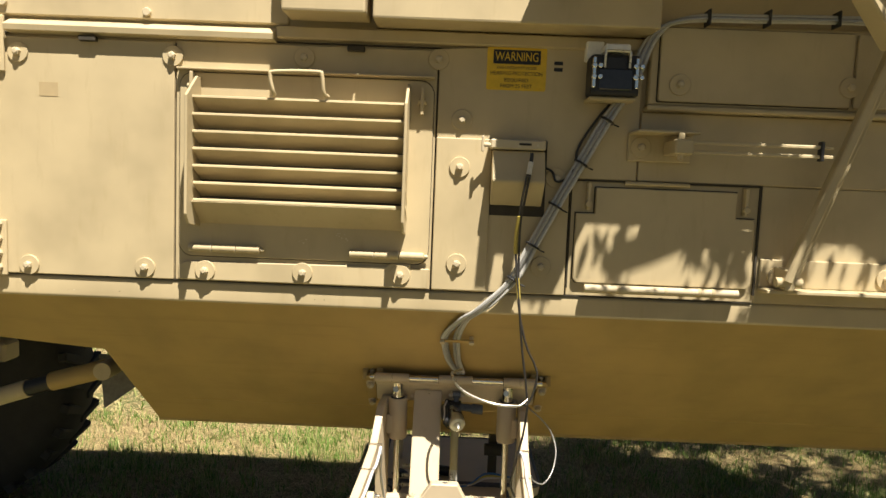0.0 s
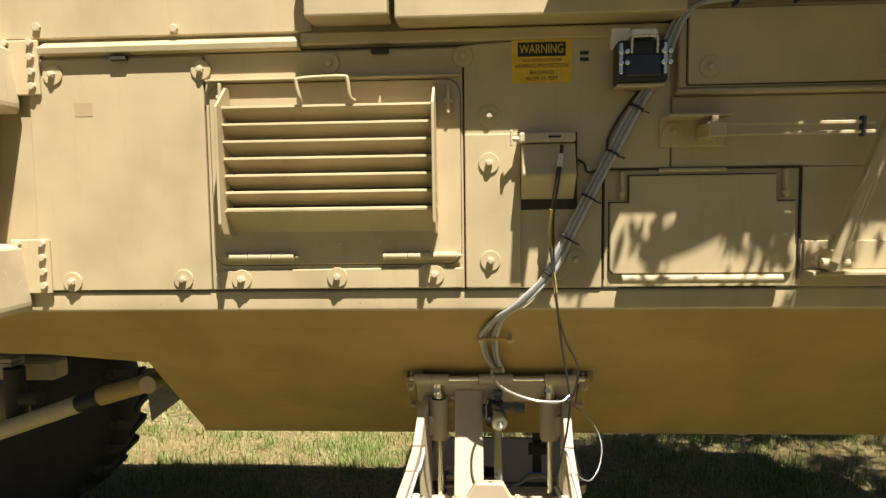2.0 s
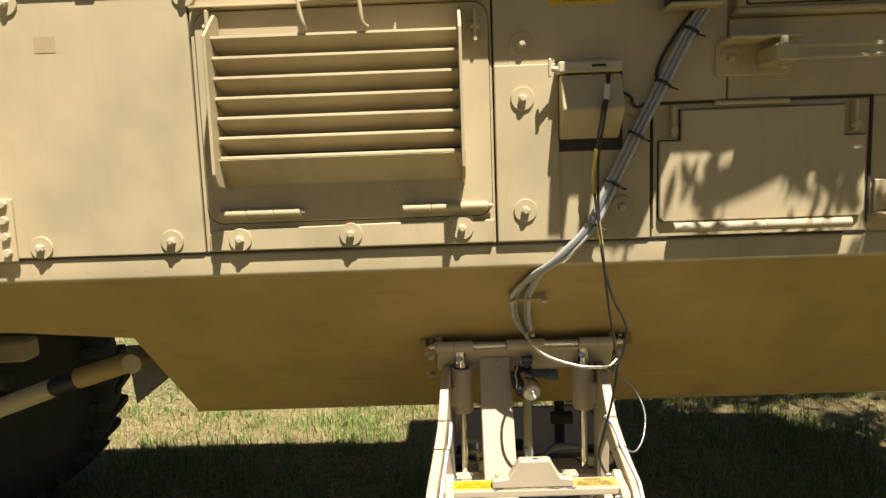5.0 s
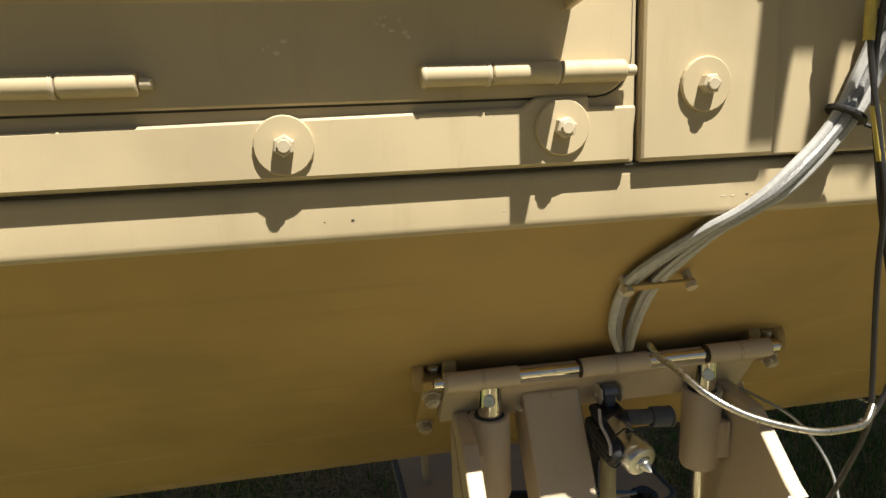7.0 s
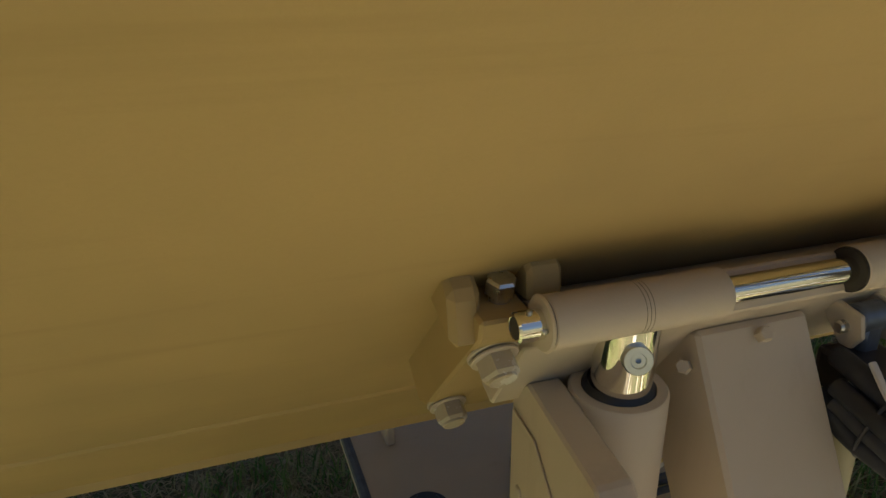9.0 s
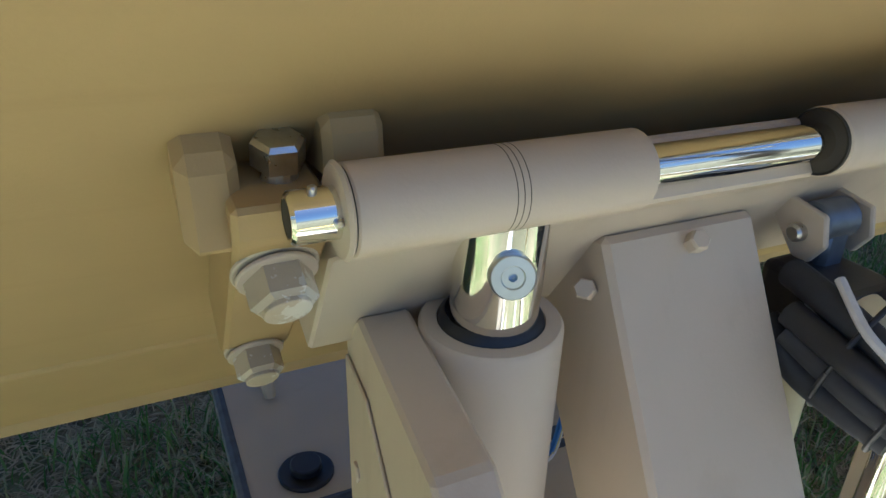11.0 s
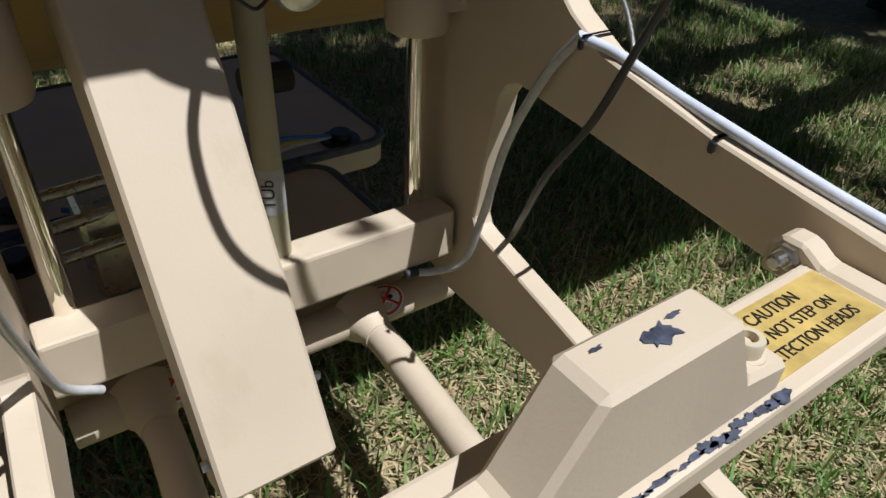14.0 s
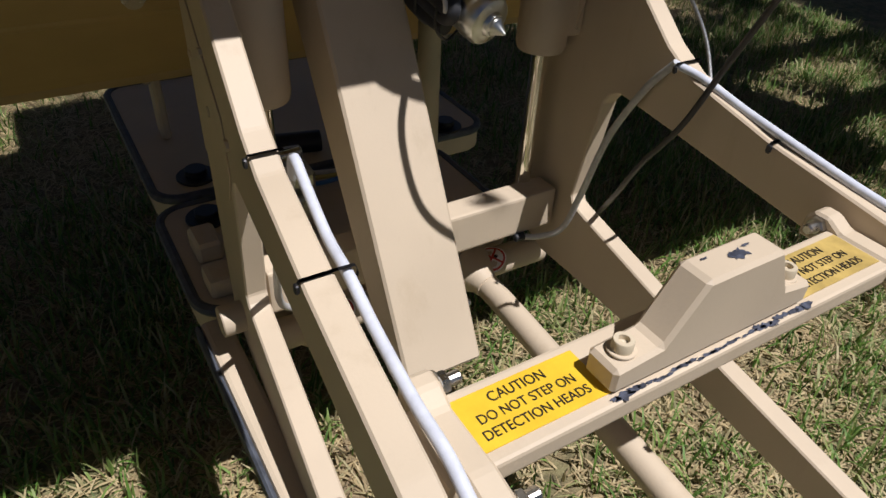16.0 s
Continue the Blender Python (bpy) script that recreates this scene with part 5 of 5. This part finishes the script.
# ties and hoses along the arms
def ties():
    for p0, p1, q, z, w, hose in ((-0.238, -0.205, 0.165, 0.6745, 0.0019, 0.010), (-0.247, -0.215, 0.290, 0.6435, 0.0019, 0.010), (0.243, 0.272, 0.166, 0.6725, 0.0019, -0.008), (0.237, 0.266, 0.300, 0.641, 0.0020, -0.002)):
        t = thing("zip_tie", tuple(L((p0 + p1) / 2, q, z)), "black zip tie looped round arm and hose", "cable tie", "zip ties")
        a, b = p0 + min(0, hose) - 0.002, p1 + max(0, hose) + 0.002
        loop = [(a, z - 0.010), (a, z - 0.003), (a + 0.003, z + 0.0012), (p1 - 0.003, z + 0.0012), (b - 0.002, z + 0.0005), (b, z - 0.006), (b - 0.002, z - 0.013)]
        bm = bmesh.new()
        rows = [[bm.verts.new(L(pp, q + k * w, zz)) for k in (-1, 1)] for pp, zz in loop]
        for u, v in zip(rows, rows[1:]):
            bm.faces.new((u[0], v[0], v[1], u[1]))
        bmesh.ops.solidify(bm, geom=list(bm.faces), thickness=0.0012)
        part("band", bm, BLACK, t)
        lp = a
        part("tie_lock", fbox(lp - 0.0015, lp + 0.002, q - w * 1.4, q + w * 1.4, z - 0.009, z - 0.001, 0.001), BLACK, t)


ties()


def hoses():
    t = thing("left_arm_hose", tuple(L(-0.195, 0.3, 0.62)), "pale blue-grey hose tied along steel arm", "hose", "arm hoses")
    part("hose", sweep([L(-0.199, 0.152, 0.640), L(-0.1995, 0.163, 0.664), L(-0.201, 0.190, 0.653), L(-0.205, 0.24, 0.636), L(-0.2105, 0.29, 0.637), L(-0.2145, 0.34, 0.628), L(-0.219, 0.40, 0.622), L(-0.2225, 0.46, 0.618), L(-0.228, 0.53, 0.575), L(-0.240, 0.70, 0.36)], 0.0046, 14), CABLE_LILAC, t, smooth=True)
    part("hose_loop", sweep([L(-0.199, 0.152, 0.642), L(-0.202, 0.11, 0.56), L(-0.196, 0.06, 0.47), L(-0.184, 0.02, 0.39), L(-0.155, 0.006, 0.358)], 0.0045, 12), CABLE_GREY, t, smooth=True)
    t2 = thing("right_arm_hose", tuple(L(0.24, 0.3, 0.64)), "grey hose looping from beam along steel arm", "hose", "arm hoses")
    part("hose_end", rod(L(0.176, 0.0055, 0.3585), L(0.192, 0.0075, 0.3590), 0.0062, 14), RUBBER, t2, smooth=True)
    part("hose_loop", sweep([L(0.185, 0.006, 0.359), L(0.212, 0.018, 0.358), L(0.234, 0.04, 0.38), L(0.239, 0.06, 0.45), L(0.236, 0.09, 0.55), L(0.236, 0.13, 0.63), L(0.241, 0.160, 0.672)], 0.0045, 14), CABLE_GREY, t2, "grey hose loop", smooth=True)
    part("hose", sweep([L(0.2405, 0.157, 0.670), L(0.250, 0.19, 0.664), L(0.253, 0.25, 0.651), L(0.250, 0.30, 0.645), L(0.251, 0.38, 0.633), L(0.252, 0.44, 0.626), L(0.250, 0.485, 0.617), L(0.247, 0.55, 0.557), L(0.240, 0.70, 0.363)], 0.0045, 14), CABLE_LILAC, t2, smooth=True)
    t4 = thing("silver_hose", tuple(L(0.1, 0.03, 0.8)), "bright silver hose sagging from cables across hinge", "hose")
    part("hose", sweep([(0.078, 2.12, 0.905), (0.054, 2.05, 0.915), (0.046, 2.0, 0.922), (0.060, 1.945, 0.906), (0.100, 1.915, 0.885), (0.166, 1.894, 0.868), (0.220, 1.898, 0.862), (0.250, 1.906, 0.862), (0.272, 1.920, 0.875)], 0.0044, 12), STEEL, t4, smooth=True)
    t5 = thing("grey_loop_hose", tuple(L(0.29, 0.0, 0.6)), "grey hose looping beside frame arm", "hose")
    part("hose", sweep([(0.300, 2.22, 0.770), (0.318, 2.17, 0.764), (0.350, 2.15, 0.742), (0.382, 2.14, 0.705), (0.398, 2.11, 0.655), (0.384, 2.07, 0.600), (0.350, 2.03, 0.572), (0.314, 2.01, 0.590), (0.306, 2.00, 0.610)], 0.0025, 12), CABLE_STEEL, t5, smooth=True)


hoses()


# ---------------------------------------------------------------- detector heads
def head(name, p0, p1, q0, q1, z, label):
    t = thing(name, tuple(L((p0 + p1) / 2, (q0 + q1) / 2, z - 0.06)), label, "metal detector", "metal detectors")
    fr = FRAME.copy()
    pts = [(a, -b) for a, b in round_rect(p0, p1, q0, q1, 0.045, 6)]
    part("plate", prism(pts, fr, z - 0.05, z, 0.004), PAINT_ARM, t)
    pts2 = [L(a, b, z - 0.004) for a, b in round_rect(p0 + 0.002, p1 - 0.002, q0 + 0.002, q1 - 0.002, 0.043, 6)]
    part("rubber_rim", sweep([*pts2, pts2[0]], 0.0085, 8, 1), RIM, t, smooth=True)
    return t


def heads():
    h1 = head("metal_detector", -0.250, 0.400, -0.90, -0.395, 0.313, "flat tan detector plate with dark rubber rim")
    for p, q in ((-0.172, -0.450), (0.318, -0.425)):
        part("knob", join(rod(L(p, q, 0.313), L(p, q, 0.319), 0.034, 30), rod(L(p, q, 0.319), L(p, q, 0.331), 0.019, 24)), BLACK, h1, smooth=True)
    part("upright_bracket", join(fbox(-0.190, -0.174, -0.66, -0.61, 0.311, 0.60, 0.004), fbox(-0.204, -0.188, -0.65, -0.62, 0.42, 0.56, 0.004)), PAINT_ARM, h1)
    part("bracket_screw", rod(L(-0.225, -0.635, 0.43), L(-0.175, -0.635, 0.43), 0.007, 12), BLACK, h1, smooth=True)
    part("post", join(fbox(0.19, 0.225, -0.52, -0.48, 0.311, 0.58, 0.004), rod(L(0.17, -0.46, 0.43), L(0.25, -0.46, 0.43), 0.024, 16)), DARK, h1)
    part("connector", rod(L(-0.03, -0.47, 0.332), L(0.06, -0.45, 0.332), 0.02, 16), BLACK, h1, smooth=True)
    for k, mt in enumerate((WHITE_WIRE, YEL_WIRE, BLUE_WIRE)):
        part("lead", sweep([L(0.30, -0.425, 0.326), L(0.18, -0.40, 0.332 + 0.01 * k), L(0.10, -0.34, 0.326), L(-0.02, -0.35 + 0.02 * k, 0.332), L(-0.12, -0.40, 0.326)], 0.004, 8), mt, h1, smooth=True)
    h2 = head("metal_detector", -0.262, 0.26, -0.375, -0.090, 0.311, "flat tan detector plate with dark rubber rim")
    part("knob", join(rod(L(-0.190, -0.318, 0.311), L(-0.190, -0.318, 0.317), 0.034, 30), rod(L(-0.190, -0.318, 0.317), L(-0.190, -0.318, 0.328), 0.019, 24)), BLACK, h2, smooth=True)
    part("foot_block", fbox(-0.234, -0.196, -0.26, -0.20, 0.311, 0.345, 0.005), PAINT_ARM, h2)
    part("foot_block", fbox(-0.240, -0.205, -0.165, -0.115, 0.311, 0.343, 0.008, 2), PAINT_ARM, h2)
    man = part("manifold", fbox(-0.12, -0.05, -0.27, -0.19, 0.311, 0.43, 0.006), STEEL, h2)
    for k in range(3):
        part("pipe", rod(L(-0.06, -0.22 + 0.02 * k, 0.45 - 0.028 * k), L(-0.15, -0.21 + 0.02 * k, 0.45 - 0.028 * k), 0.007, 12), STEEL, man, smooth=True)
    rail = part("edge_rail", fbox(-0.266, -0.230, -0.088, 0.64, 0.284, 0.306, 0.006, 2), PAINT_ARM, h2, "sunlit rail at plate edge")
    part("rail_rubber", fbox(-0.274, -0.2665, -0.088, 0.64, 0.276, 0.304, 0.003), RIM, rail)


heads()
